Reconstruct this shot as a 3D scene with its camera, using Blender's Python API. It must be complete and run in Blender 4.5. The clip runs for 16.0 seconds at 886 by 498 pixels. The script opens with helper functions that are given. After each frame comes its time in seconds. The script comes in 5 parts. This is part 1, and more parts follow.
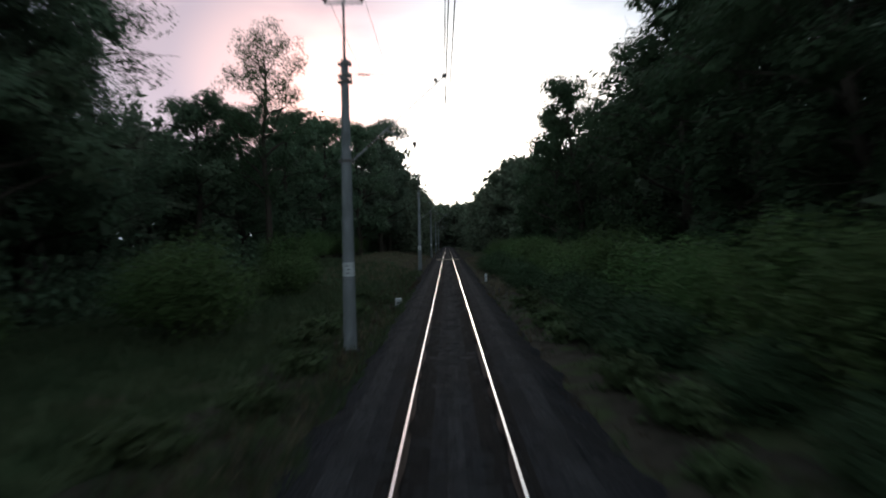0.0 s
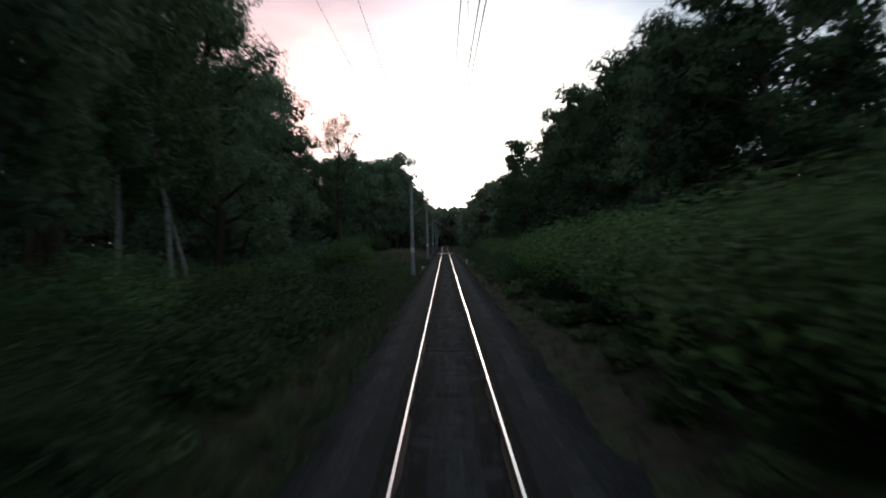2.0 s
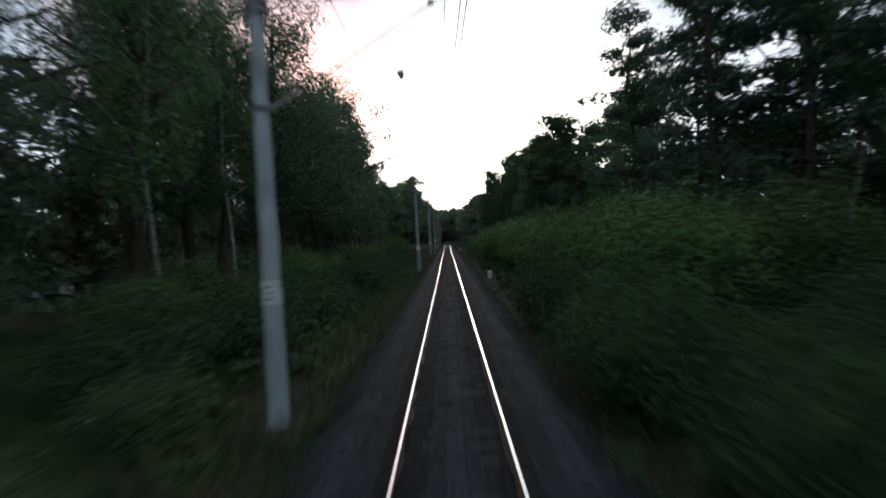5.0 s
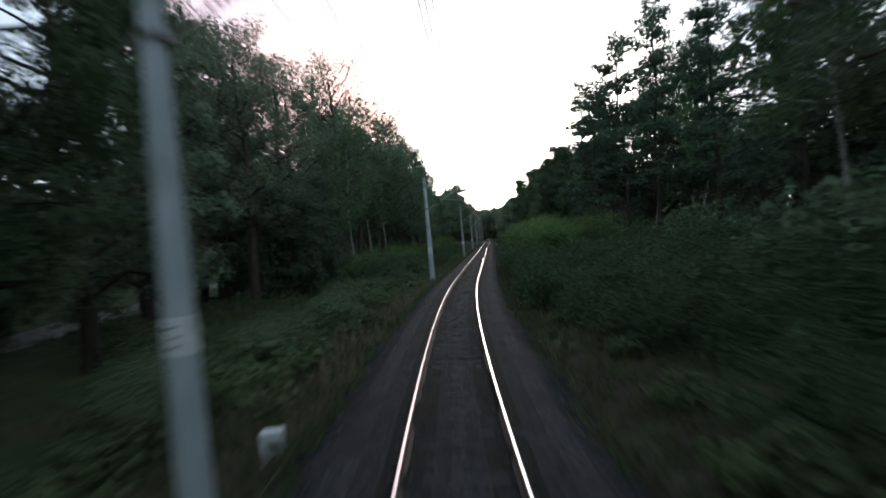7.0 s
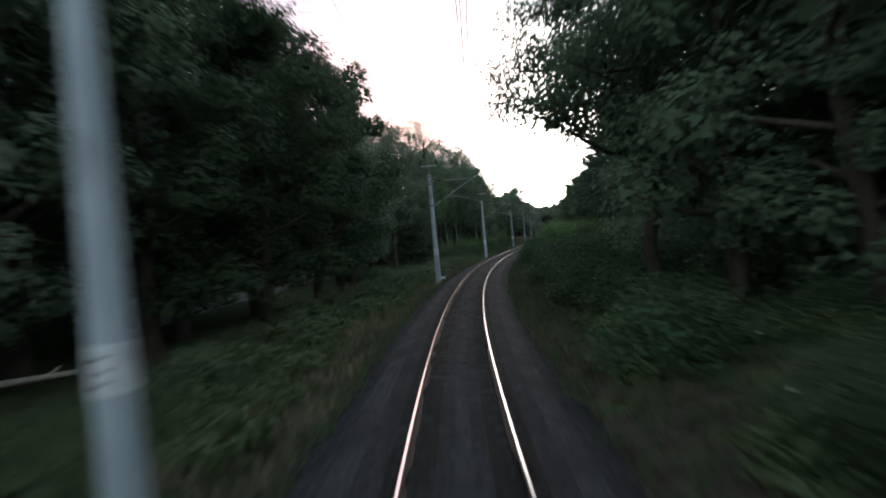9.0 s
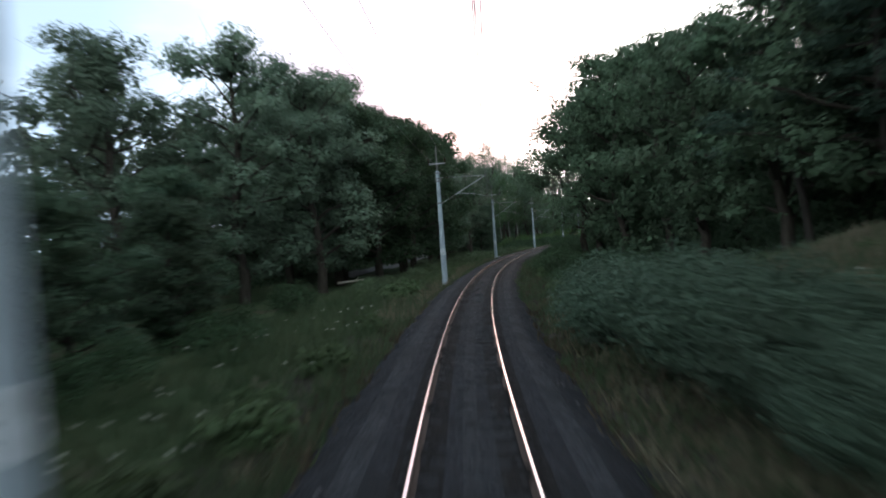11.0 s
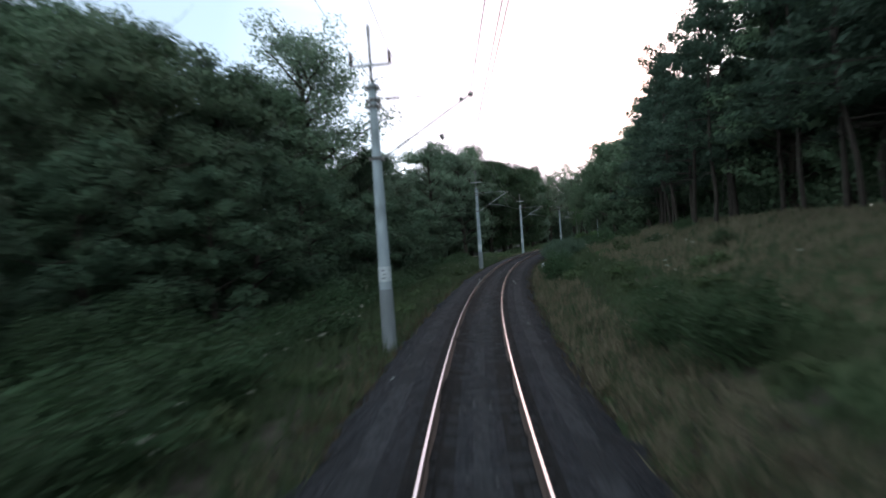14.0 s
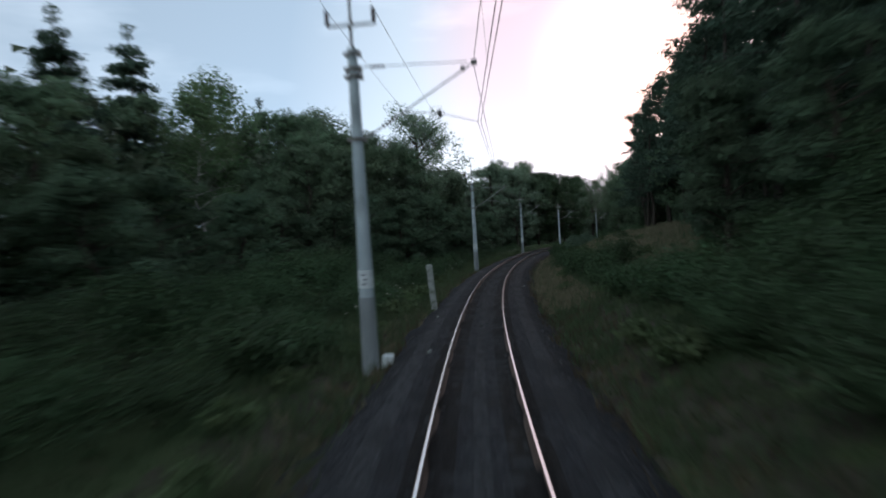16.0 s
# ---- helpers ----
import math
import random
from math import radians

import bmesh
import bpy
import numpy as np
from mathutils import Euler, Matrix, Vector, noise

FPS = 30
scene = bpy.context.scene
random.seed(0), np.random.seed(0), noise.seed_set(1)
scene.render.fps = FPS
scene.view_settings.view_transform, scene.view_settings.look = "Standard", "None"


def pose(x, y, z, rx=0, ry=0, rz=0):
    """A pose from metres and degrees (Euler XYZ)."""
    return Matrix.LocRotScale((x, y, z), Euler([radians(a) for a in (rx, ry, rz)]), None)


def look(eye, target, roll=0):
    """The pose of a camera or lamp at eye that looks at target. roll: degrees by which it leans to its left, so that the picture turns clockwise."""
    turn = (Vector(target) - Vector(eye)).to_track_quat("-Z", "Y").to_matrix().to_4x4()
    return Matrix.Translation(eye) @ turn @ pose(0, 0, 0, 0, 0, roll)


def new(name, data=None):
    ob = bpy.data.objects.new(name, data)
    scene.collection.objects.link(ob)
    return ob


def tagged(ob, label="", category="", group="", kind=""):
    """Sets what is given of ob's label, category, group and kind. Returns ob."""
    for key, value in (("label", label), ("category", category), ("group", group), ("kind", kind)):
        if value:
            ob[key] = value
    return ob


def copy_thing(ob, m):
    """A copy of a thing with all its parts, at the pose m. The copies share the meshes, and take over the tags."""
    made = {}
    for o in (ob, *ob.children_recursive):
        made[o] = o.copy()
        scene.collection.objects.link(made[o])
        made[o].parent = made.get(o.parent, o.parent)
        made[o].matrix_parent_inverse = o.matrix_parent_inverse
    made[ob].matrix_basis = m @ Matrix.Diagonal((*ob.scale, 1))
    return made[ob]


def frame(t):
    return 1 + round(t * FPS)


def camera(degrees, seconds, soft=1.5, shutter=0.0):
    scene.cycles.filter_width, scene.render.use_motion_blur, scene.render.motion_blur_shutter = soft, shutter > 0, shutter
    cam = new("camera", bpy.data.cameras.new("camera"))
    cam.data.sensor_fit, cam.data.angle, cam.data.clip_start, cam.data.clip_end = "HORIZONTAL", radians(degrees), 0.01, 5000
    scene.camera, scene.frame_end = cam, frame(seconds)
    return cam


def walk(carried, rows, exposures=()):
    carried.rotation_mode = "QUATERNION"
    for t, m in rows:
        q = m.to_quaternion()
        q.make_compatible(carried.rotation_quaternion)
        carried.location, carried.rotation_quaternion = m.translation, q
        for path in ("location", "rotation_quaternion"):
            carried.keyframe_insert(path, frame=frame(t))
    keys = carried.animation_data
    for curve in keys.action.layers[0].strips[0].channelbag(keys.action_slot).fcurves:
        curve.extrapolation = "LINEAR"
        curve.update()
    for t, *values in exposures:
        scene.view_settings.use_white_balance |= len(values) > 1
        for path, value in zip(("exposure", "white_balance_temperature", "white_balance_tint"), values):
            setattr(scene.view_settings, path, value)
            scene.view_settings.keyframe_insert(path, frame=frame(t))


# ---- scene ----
cam = camera(71.95, 16.0, shutter=0.62, soft=1.8)
# seconds, place, tilt, lean, turn
PATH = [
    (0.0, -0.076, 0.000, 2.818, 89.245, 1.069, 0.379),
    (0.5, -0.086, -10.541, 2.818, 89.299, 1.379, 0.303),
    (1.0, -0.094, -21.052, 2.818, 89.348, 1.352, 0.243),
    (1.5, -0.088, -31.536, 2.818, 89.274, 1.090, 0.202),
    (2.0, -0.079, -41.990, 2.818, 89.223, 0.996, 0.173),
    (2.5, -0.055, -52.416, 2.818, 89.260, 1.290, 0.231),
    (3.0, -0.089, -62.813, 2.818, 89.114, 1.727, 0.216),
    (3.5, -0.048, -73.181, 2.818, 89.011, 1.769, 0.387),
    (4.0, -0.006, -83.521, 2.818, 88.901, 2.080, 0.249),
    (4.5, 0.002, -93.832, 2.818, 88.921, 2.578, 0.139),
    (5.0, 0.038, -104.114, 2.818, 88.942, 3.076, 0.381),
    (5.5, 0.204, -114.366, 2.818, 88.963, 3.574, 1.230),
    (6.0, 0.563, -124.584, 2.818, 88.983, 4.072, 2.225),
    (6.5, 1.138, -134.764, 2.818, 89.004, 4.570, 3.178),
    (7.0, 1.929, -144.900, 2.818, 89.064, 4.972, 4.568),
    (7.5, 2.962, -154.986, 2.818, 89.006, 4.988, 6.029),
    (8.0, 4.251, -165.014, 2.818, 89.070, 4.979, 7.522),
    (8.5, 5.787, -174.977, 2.818, 89.108, 4.953, 9.132),
    (9.0, 7.589, -184.867, 2.818, 89.136, 5.087, 10.704),
    (9.5, 9.612, -194.684, 2.818, 89.155, 4.861, 12.342),
    (10.0, 11.883, -204.418, 2.818, 89.141, 4.624, 14.042),
    (10.5, 14.396, -214.063, 2.818, 89.127, 4.387, 15.727),
    (11.0, 17.145, -223.614, 2.818, 89.112, 4.151, 17.394),
    (11.5, 20.125, -233.065, 2.818, 89.217, 3.908, 19.033),
    (12.0, 23.348, -242.406, 2.818, 89.194, 3.980, 20.689),
    (12.5, 26.800, -251.634, 2.818, 89.182, 4.135, 22.273),
    (13.0, 30.454, -260.753, 2.818, 89.212, 3.903, 23.822),
    (13.5, 34.317, -269.755, 2.818, 89.167, 3.699, 25.433),
    (14.0, 38.400, -278.628, 2.818, 89.189, 3.911, 26.922),
    (14.5, 42.709, -287.361, 2.818, 89.004, 3.995, 28.341),
    (15.0, 47.210, -295.964, 2.818, 88.974, 3.752, 29.801),
    (15.5, 51.485, -303.713, 2.818, 88.983, 3.548, 31.162),
    (16.0, 56.754, -312.776, 2.818, 89.023, 3.364, 32.692),
]
EXPOSURE = [(0.0, -0.05), (4.0, 0.05), (6.5, 0.75), (9.0, 0.95), (11.5, 1.3), (14.0, 1.25), (15.0, 0.88), (15.5, 0.85), (16.0, 0.62)]
walk(cam, [(r[0], pose(*r[1:])) for r in PATH], exposures=EXPOSURE)

# ---- sky and sun: dusk, the glow low behind the woods at the far end of the straight ----
world = bpy.data.worlds.new("dusk_sky")
scene.world = world
world.use_nodes = True
nt = world.node_tree
nt.nodes.clear()
w_out = nt.nodes.new("ShaderNodeOutputWorld")
w_bg = nt.nodes.new("ShaderNodeBackground")
w_sky = nt.nodes.new("ShaderNodeTexSky")
w_sky.sky_type = "NISHITA"
w_sky.sun_disc = False
w_sky.sun_elevation = radians(4.0)
w_sky.sun_rotation = radians(4.0)
w_sky.air_density, w_sky.dust_density, w_sky.ozone_density = 1.0, 3.0, 2.0
w_tc = nt.nodes.new("ShaderNodeTexCoord")
# brightness falls away from the sunset's direction, white near it, pale blue far from it
w_dot = nt.nodes.new("ShaderNodeVectorMath")
w_dot.operation = "DOT_PRODUCT"
w_norm = nt.nodes.new("ShaderNodeVectorMath")
w_norm.operation = "NORMALIZE"
GLOW = Vector((0.06, 0.995, 0.07)).normalized()
w_dot.inputs[1].default_value = GLOW
w_half = nt.nodes.new("ShaderNodeMath")
w_half.operation = "MULTIPLY_ADD"
w_half.inputs[1].default_value = 0.5
w_half.inputs[2].default_value = 0.5
w_fall = nt.nodes.new("ShaderNodeValToRGB")
SKY_STOPS = [(0.0, (0.84, 0.98, 1.08)), (0.40, (0.52, 0.63, 0.73)), (0.62, (0.255, 0.33, 0.42)), (0.82, (0.30, 0.40, 0.52)), (0.91, (0.50, 0.58, 0.68)), (0.9635, (0.58, 0.67, 0.78)),
             (0.9805, (1.10, 1.12, 1.15)), (0.9925, (2.2, 2.1, 2.0)), (1.0, (4.0, 3.7, 3.4))]
while len(w_fall.color_ramp.elements) < len(SKY_STOPS):
    w_fall.color_ramp.elements.new(0.5)
for el, (at, c) in zip(w_fall.color_ramp.elements, SKY_STOPS):
    el.position = at
    el.color = (c[0] / 4, c[1] / 4, c[2] / 4, 1)
w_map = nt.nodes.new("ShaderNodeMapping")
w_map.inputs["Scale"].default_value = (1.0, 1.0, 3.4)
w_map.inputs["Rotation"].default_value = (0.1, 0.2, 0.6)
w_noise = nt.nodes.new("ShaderNodeTexNoise")
w_noise.inputs["Scale"].default_value = 2.3
w_noise.inputs["Detail"].default_value = 5.0
w_noise.inputs["Roughness"].default_value = 0.5
w_ramp = nt.nodes.new("ShaderNodeValToRGB")
w_ramp.color_ramp.elements[0].position, w_ramp.color_ramp.elements[1].position = 0.50, 0.68
w_cloud = nt.nodes.new("ShaderNodeMix")
w_cloud.data_type = "RGBA"
w_cloud.blend_type = "MULTIPLY"
w_cloud.inputs["Factor"].default_value = 1.0
w_cloud.inputs["B"].default_value = (1.42, 1.34, 1.28, 1)
w_mix = nt.nodes.new("ShaderNodeMix")
w_mix.data_type = "RGBA"
w_air = nt.nodes.new("ShaderNodeMix")
w_air.data_type = "RGBA"
w_air.blend_type = "MIX"
w_air.inputs["Factor"].default_value = 0.93
w_link = nt.links.new
w_link(w_tc.outputs["Generated"], w_norm.inputs[0])
w_link(w_norm.outputs["Vector"], w_dot.inputs[0])
w_link(w_dot.outputs["Value"], w_half.inputs[0])
w_link(w_half.outputs["Value"], w_fall.inputs["Fac"])
w_link(w_tc.outputs["Generated"], w_map.inputs["Vector"])
w_link(w_map.outputs["Vector"], w_noise.inputs["Vector"])
w_link(w_noise.outputs["Fac"], w_ramp.inputs["Fac"])
w_scale = nt.nodes.new("ShaderNodeMix")
w_scale.data_type = "RGBA"
w_scale.blend_type = "MULTIPLY"
w_scale.inputs["Factor"].default_value = 1.0
w_scale.inputs["B"].default_value = (40.0, 40.0, 40.0, 1)
w_link(w_fall.outputs["Color"], w_scale.inputs["A"])
w_link(w_sky.outputs["Color"], w_air.inputs["A"])
w_link(w_scale.outputs["Result"], w_air.inputs["B"])
w_link(w_air.outputs["Result"], w_cloud.inputs["A"])
w_link(w_air.outputs["Result"], w_mix.inputs["A"])
w_link(w_cloud.outputs["Result"], w_mix.inputs["B"])
w_link(w_ramp.outputs["Color"], w_mix.inputs["Factor"])
# a rosy patch of cloud left of the glow
w_dot2 = nt.nodes.new("ShaderNodeVectorMath")
w_dot2.operation = "DOT_PRODUCT"
w_dot2.inputs[1].default_value = Vector((-0.29, 0.91, 0.30)).normalized()
w_rose = nt.nodes.new("ShaderNodeMapRange")
w_rose.interpolation_type = "SMOOTHSTEP"
w_rose.inputs["From Min"].default_value, w_rose.inputs["From Max"].default_value = 0.955, 0.992
w_link(w_norm.outputs["Vector"], w_dot2.inputs[0])
w_link(w_dot2.outputs["Value"], w_rose.inputs["Value"])
w_pink = nt.nodes.new("ShaderNodeMix")
w_pink.data_type = "RGBA"
w_pink.blend_type = "MULTIPLY"
w_pink.inputs["B"].default_value = (1.22, 0.88, 0.87, 1)
w_link(w_rose.outputs["Result"], w_pink.inputs["Factor"])
w_link(w_mix.outputs["Result"], w_pink.inputs["A"])
# its orange core, low over the woods
w_dot3 = nt.nodes.new("ShaderNodeVectorMath")
w_dot3.operation = "DOT_PRODUCT"
w_dot3.inputs[1].default_value = Vector((-0.25, 0.93, 0.25)).normalized()
w_core = nt.nodes.new("ShaderNodeMapRange")
w_core.interpolation_type = "SMOOTHSTEP"
w_core.inputs["From Min"].default_value, w_core.inputs["From Max"].default_value = 0.987, 0.999
w_link(w_norm.outputs["Vector"], w_dot3.inputs[0])
w_link(w_dot3.outputs["Value"], w_core.inputs["Value"])
w_ember = nt.nodes.new("ShaderNodeMix")
w_ember.data_type = "RGBA"
w_ember.blend_type = "MULTIPLY"
w_ember.inputs["B"].default_value = (1.6, 1.38, 1.2, 1)
w_link(w_core.outputs["Result"], w_ember.inputs["Factor"])
w_link(w_pink.outputs["Result"], w_ember.inputs["A"])
# paler towards the horizon
w_sep = nt.nodes.new("ShaderNodeSeparateXYZ")
w_up = nt.nodes.new("ShaderNodeMath")
w_up.operation = "SUBTRACT"
w_up.use_clamp = True
w_up.inputs[0].default_value = 1.0
w_pow = nt.nodes.new("ShaderNodeMath")
w_pow.operation = "POWER"
w_pow.inputs[1].default_value = 6.0
w_low = nt.nodes.new("ShaderNodeMath")
w_low.operation = "MULTIPLY_ADD"
w_low.inputs[1].default_value = 0.9
w_str = nt.nodes.new("ShaderNodeMath")
w_str.operation = "MULTIPLY"
w_str.inputs[1].default_value = 0.1
w_link(w_norm.outputs["Vector"], w_sep.inputs["Vector"])
w_link(w_sep.outputs["Z"], w_up.inputs[1])
w_link(w_up.outputs["Value"], w_pow.inputs[0])
w_link(w_pow.outputs["Value"], w_low.inputs[0])
w_low.inputs[2].default_value = 1.0
w_link(w_low.outputs["Value"], w_str.inputs[0])
w_link(w_str.outputs["Value"], w_bg.inputs["Strength"])
w_link(w_ember.outputs["Result"], w_bg.inputs["Color"])
w_bg.inputs["Strength"].default_value = 0.1
w_link(w_bg.outputs["Background"], w_out.inputs["Surface"])

sun_data = bpy.data.lights.new("sun", "SUN")
sun_data.energy = 0.3
sun_data.angle = radians(10)
sun_data.color = (1.0, 0.78, 0.6)
sun = new("sun", sun_data)
sun.matrix_world = look((0, 0, 50), (0 - math.sin(radians(4)) * 50, -math.cos(radians(4)) * 50, 50 - 50 * math.tan(radians(4))))

# ---- materials ----


def material(name, base, second=None, scale=6.0, detail=4.0, rough=0.8, metal=0.0, bump=0.0, bump_scale=40.0, kind="noise",
             vary=0.0, island=0.0, spots=None, spot_scale=1.2, spot_at=0.55, translucent=0.0, stretch=(1, 1, 1), gloss=0.4):
    """A surface in two tones at two scales, with relief. vary: from object to object; island: from piece to piece."""
    m = bpy.data.materials.new(name)
    m.use_nodes = True
    t = m.node_tree
    p = t.nodes["Principled BSDF"]
    out = t.nodes["Material Output"]
    link = t.links.new
    tc = t.nodes.new("ShaderNodeTexCoord")
    mp = t.nodes.new("ShaderNodeMapping")
    mp.inputs["Scale"].default_value = stretch
    link(tc.outputs["Object"], mp.inputs["Vector"])
    if kind == "voronoi":
        tex = t.nodes.new("ShaderNodeTexVoronoi")
        tex.inputs["Scale"].default_value = scale
        sep = t.nodes.new("ShaderNodeSeparateColor")
        link(tex.outputs["Color"], sep.inputs["Color"])
        fac = sep.outputs[0]
    else:
        tex = t.nodes.new("ShaderNodeTexNoise")
        tex.inputs["Scale"].default_value = scale
        tex.inputs["Detail"].default_value = detail
        fac = tex.outputs["Fac"]
    link(mp.outputs["Vector"], tex.inputs["Vector"])
    ramp = t.nodes.new("ShaderNodeValToRGB")
    lo, hi = (0.35, 0.65) if kind == "noise" else (0.0, 1.0)
    ramp.color_ramp.elements[0].position, ramp.color_ramp.elements[1].position = lo, hi
    ramp.color_ramp.elements[0].color = (*base, 1)
    ramp.color_ramp.elements[1].color = (*(second or base), 1)
    link(fac, ramp.inputs["Fac"])
    colour = ramp.outputs["Color"]
    if spots:
        n2 = t.nodes.new("ShaderNodeTexNoise")
        n2.inputs["Scale"].default_value = spot_scale
        n2.inputs["Detail"].default_value = 6.0
        link(mp.outputs["Vector"], n2.inputs["Vector"])
        r2 = t.nodes.new("ShaderNodeValToRGB")
        r2.color_ramp.elements[0].position, r2.color_ramp.elements[1].position = spot_at, spot_at + 0.12
        link(n2.outputs["Fac"], r2.inputs["Fac"])
        mx = t.nodes.new("ShaderNodeMix")
        mx.data_type = "RGBA"
        link(r2.outputs["Color"], mx.inputs["Factor"])
        link(colour, mx.inputs["A"])
        mx.inputs["B"].default_value = (*spots, 1)
        colour = mx.outputs["Result"]
    for amount, node, socket in ((vary, "ShaderNodeObjectInfo", "Random"), (island, "ShaderNodeNewGeometry", "Random Per Island")):
        if amount:
            src = t.nodes.new(node)
            mr = t.nodes.new("ShaderNodeMapRange")
            mr.inputs["To Min"].default_value, mr.inputs["To Max"].default_value = 1 - amount, 1 + amount
            link(src.outputs[socket], mr.inputs["Value"])
            hs = t.nodes.new("ShaderNodeHueSaturation")
            link(mr.outputs["Result"], hs.inputs["Value"])
            mh = t.nodes.new("ShaderNodeMapRange")
            mh.inputs["To Min"].default_value, mh.inputs["To Max"].default_value = 0.5 - 0.05 * amount, 0.5 + 0.04 * amount
            link(src.outputs[socket], mh.inputs["Value"])
            link(mh.outputs["Result"], hs.inputs["Hue"])
            link(colour, hs.inputs["Color"])
            colour = hs.outputs["Color"]
    link(colour, p.inputs["Base Color"])
    p.inputs["Roughness"].default_value = rough
    p.inputs["Specular IOR Level"].default_value = gloss
    p.inputs["Metallic"].default_value = metal
    if bump:
        b = t.nodes.new("ShaderNodeBump")
        b.inputs["Strength"].default_value = bump
        b.inputs["Distance"].default_value = 0.03
        if kind == "voronoi":
            link(tex.outputs["Distance"], b.inputs["Height"])
        else:
            nb = t.nodes.new("ShaderNodeTexNoise")
            nb.inputs["Scale"].default_value = bump_scale
            nb.inputs["Detail"].default_value = 3.0
            link(mp.outputs["Vector"], nb.inputs["Vector"])
            link(nb.outputs["Fac"], b.inputs["Height"])
        link(b.outputs["Normal"], p.inputs["Normal"])
    if translucent:
        tr = t.nodes.new("ShaderNodeBsdfTranslucent")
        link(colour, tr.inputs["Color"])
        ms = t.nodes.new("ShaderNodeMixShader")
        ms.inputs["Fac"].default_value = translucent
        link(p.outputs["BSDF"], ms.inputs[1])
        link(tr.outputs["BSDF"], ms.inputs[2])
        link(ms.outputs["Shader"], out.inputs["Surface"])
    return m


LEAF = dict(gloss=0.15, rough=0.75, island=0.2, vary=0.22, translucent=0.38, scale=0.5)
M_OAK = material("oak_leaves", (0.068, 0.113, 0.066), (0.090, 0.132, 0.080), **LEAF)
M_BIRCH = material("birch_leaves", (0.058, 0.103, 0.047), (0.076, 0.118, 0.057), **LEAF)
M_PINE = material("pine_needles", (0.034, 0.060, 0.042), (0.046, 0.074, 0.050), **LEAF)
M_SPRUCE = material("spruce_needles", (0.030, 0.056, 0.038), (0.040, 0.066, 0.044), **LEAF)
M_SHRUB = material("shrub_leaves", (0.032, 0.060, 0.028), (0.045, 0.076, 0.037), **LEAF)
M_HAZEL = material("hazel_leaves", (0.062, 0.118, 0.040), (0.086, 0.136, 0.053), **LEAF)
M_WILLOW = material("willow_leaves", (0.060, 0.096, 0.064), (0.078, 0.114, 0.078), **LEAF)
# green lightened to carry the haze over the trees in the bend
M_PALED_LIME = material("haze_paled_lime_leaves", (0.092, 0.134, 0.089), (0.112, 0.152, 0.106), **LEAF)
# paled grey-green: haze mixed into the aspens' leaf colour
M_PALED_ASPEN = material("haze_paled_aspen_leaves", (0.092, 0.130, 0.080), (0.112, 0.146, 0.098), **LEAF)
# pale shrub green, lightened further for haze and light on the verge
M_PALED_SCRUB = material("haze_paled_scrub_leaves", (0.074, 0.112, 0.058), (0.096, 0.130, 0.074), **LEAF)
M_ALDER = material("alder_leaves", (0.044, 0.078, 0.047), (0.062, 0.094, 0.056), **LEAF)
# aerial haze put into the leaf colour of the far woods
M_HAZEWOOD = material("haze_paled_leaves", (0.090, 0.122, 0.078), (0.112, 0.14, 0.096), **LEAF)
# shade and silhouette put into the leaf colour of hornbeams and some oaks
M_SHADE_LEAF = material("shade_dark_leaves", (0.030, 0.055, 0.027), (0.042, 0.068, 0.034), **LEAF)
M_FERN = material("weed_leaves", (0.052, 0.084, 0.036), (0.078, 0.102, 0.050), **LEAF)
M_GRASS = material("grass_blades", (0.042, 0.068, 0.034), (0.064, 0.082, 0.044), **LEAF)
M_HAY = material("dry_grass_blades", (0.125, 0.114, 0.078), (0.165, 0.148, 0.104), gloss=0.05, rough=0.8, island=0.2, scale=0.5, translucent=0.3)
M_BLOSSOM = material("white_umbels", (0.20, 0.21, 0.17), (0.30, 0.30, 0.25), rough=0.8, island=0.2)
M_BARK = material("oak_bark", (0.035, 0.030, 0.025), (0.06, 0.052, 0.042), scale=9, bump=0.8, bump_scale=25, stretch=(1, 1, 0.2), gloss=0.05, rough=0.95)
M_BIRCHBARK = material("birch_bark", (0.155, 0.154, 0.144), (0.235, 0.23, 0.215), scale=4, spots=(0.03, 0.028, 0.025), spot_scale=3.0, spot_at=0.56, bump=0.3,
                       stretch=(1, 1, 2.5), rough=0.8)
M_PINEBARK = material("pine_bark", (0.033, 0.030, 0.027), (0.054, 0.047, 0.041), scale=7, bump=0.9, bump_scale=18, stretch=(1, 1, 0.3), gloss=0.05, rough=0.95)
M_GROUND = material("meadow_soil", (0.028, 0.044, 0.020), (0.046, 0.060, 0.030), scale=0.7, detail=8, spots=(0.052, 0.045, 0.030), spot_scale=0.22, spot_at=0.56,
                    bump=1.0, bump_scale=9, gloss=0.05, rough=0.95)
M_BALLAST = material("ballast", (0.010, 0.0102, 0.0112), (0.036, 0.037, 0.041), scale=17, kind="voronoi", bump=1.0, spots=(0.019, 0.0193, 0.0205), spot_scale=0.5,
                     spot_at=0.5, gloss=0.05, rough=0.9)
# darker ballast that paints the rails' shadow along both sides of them
M_RAILSHADE = material("rail_shadow_ballast", (0.007, 0.0067, 0.0067), (0.021, 0.020, 0.020), scale=17, kind="voronoi", bump=1.0, spots=(0.016, 0.0145, 0.0135), spot_scale=0.7,
                   spot_at=0.5, gloss=0.05, rough=0.9)
M_DUST = material("dusty_ballast", (0.015, 0.0155, 0.0165), (0.050, 0.0515, 0.056), scale=17, kind="voronoi", bump=1.0, spots=(0.024, 0.0245, 0.026), spot_scale=0.6,
                  spot_at=0.48, gloss=0.05, rough=0.9)
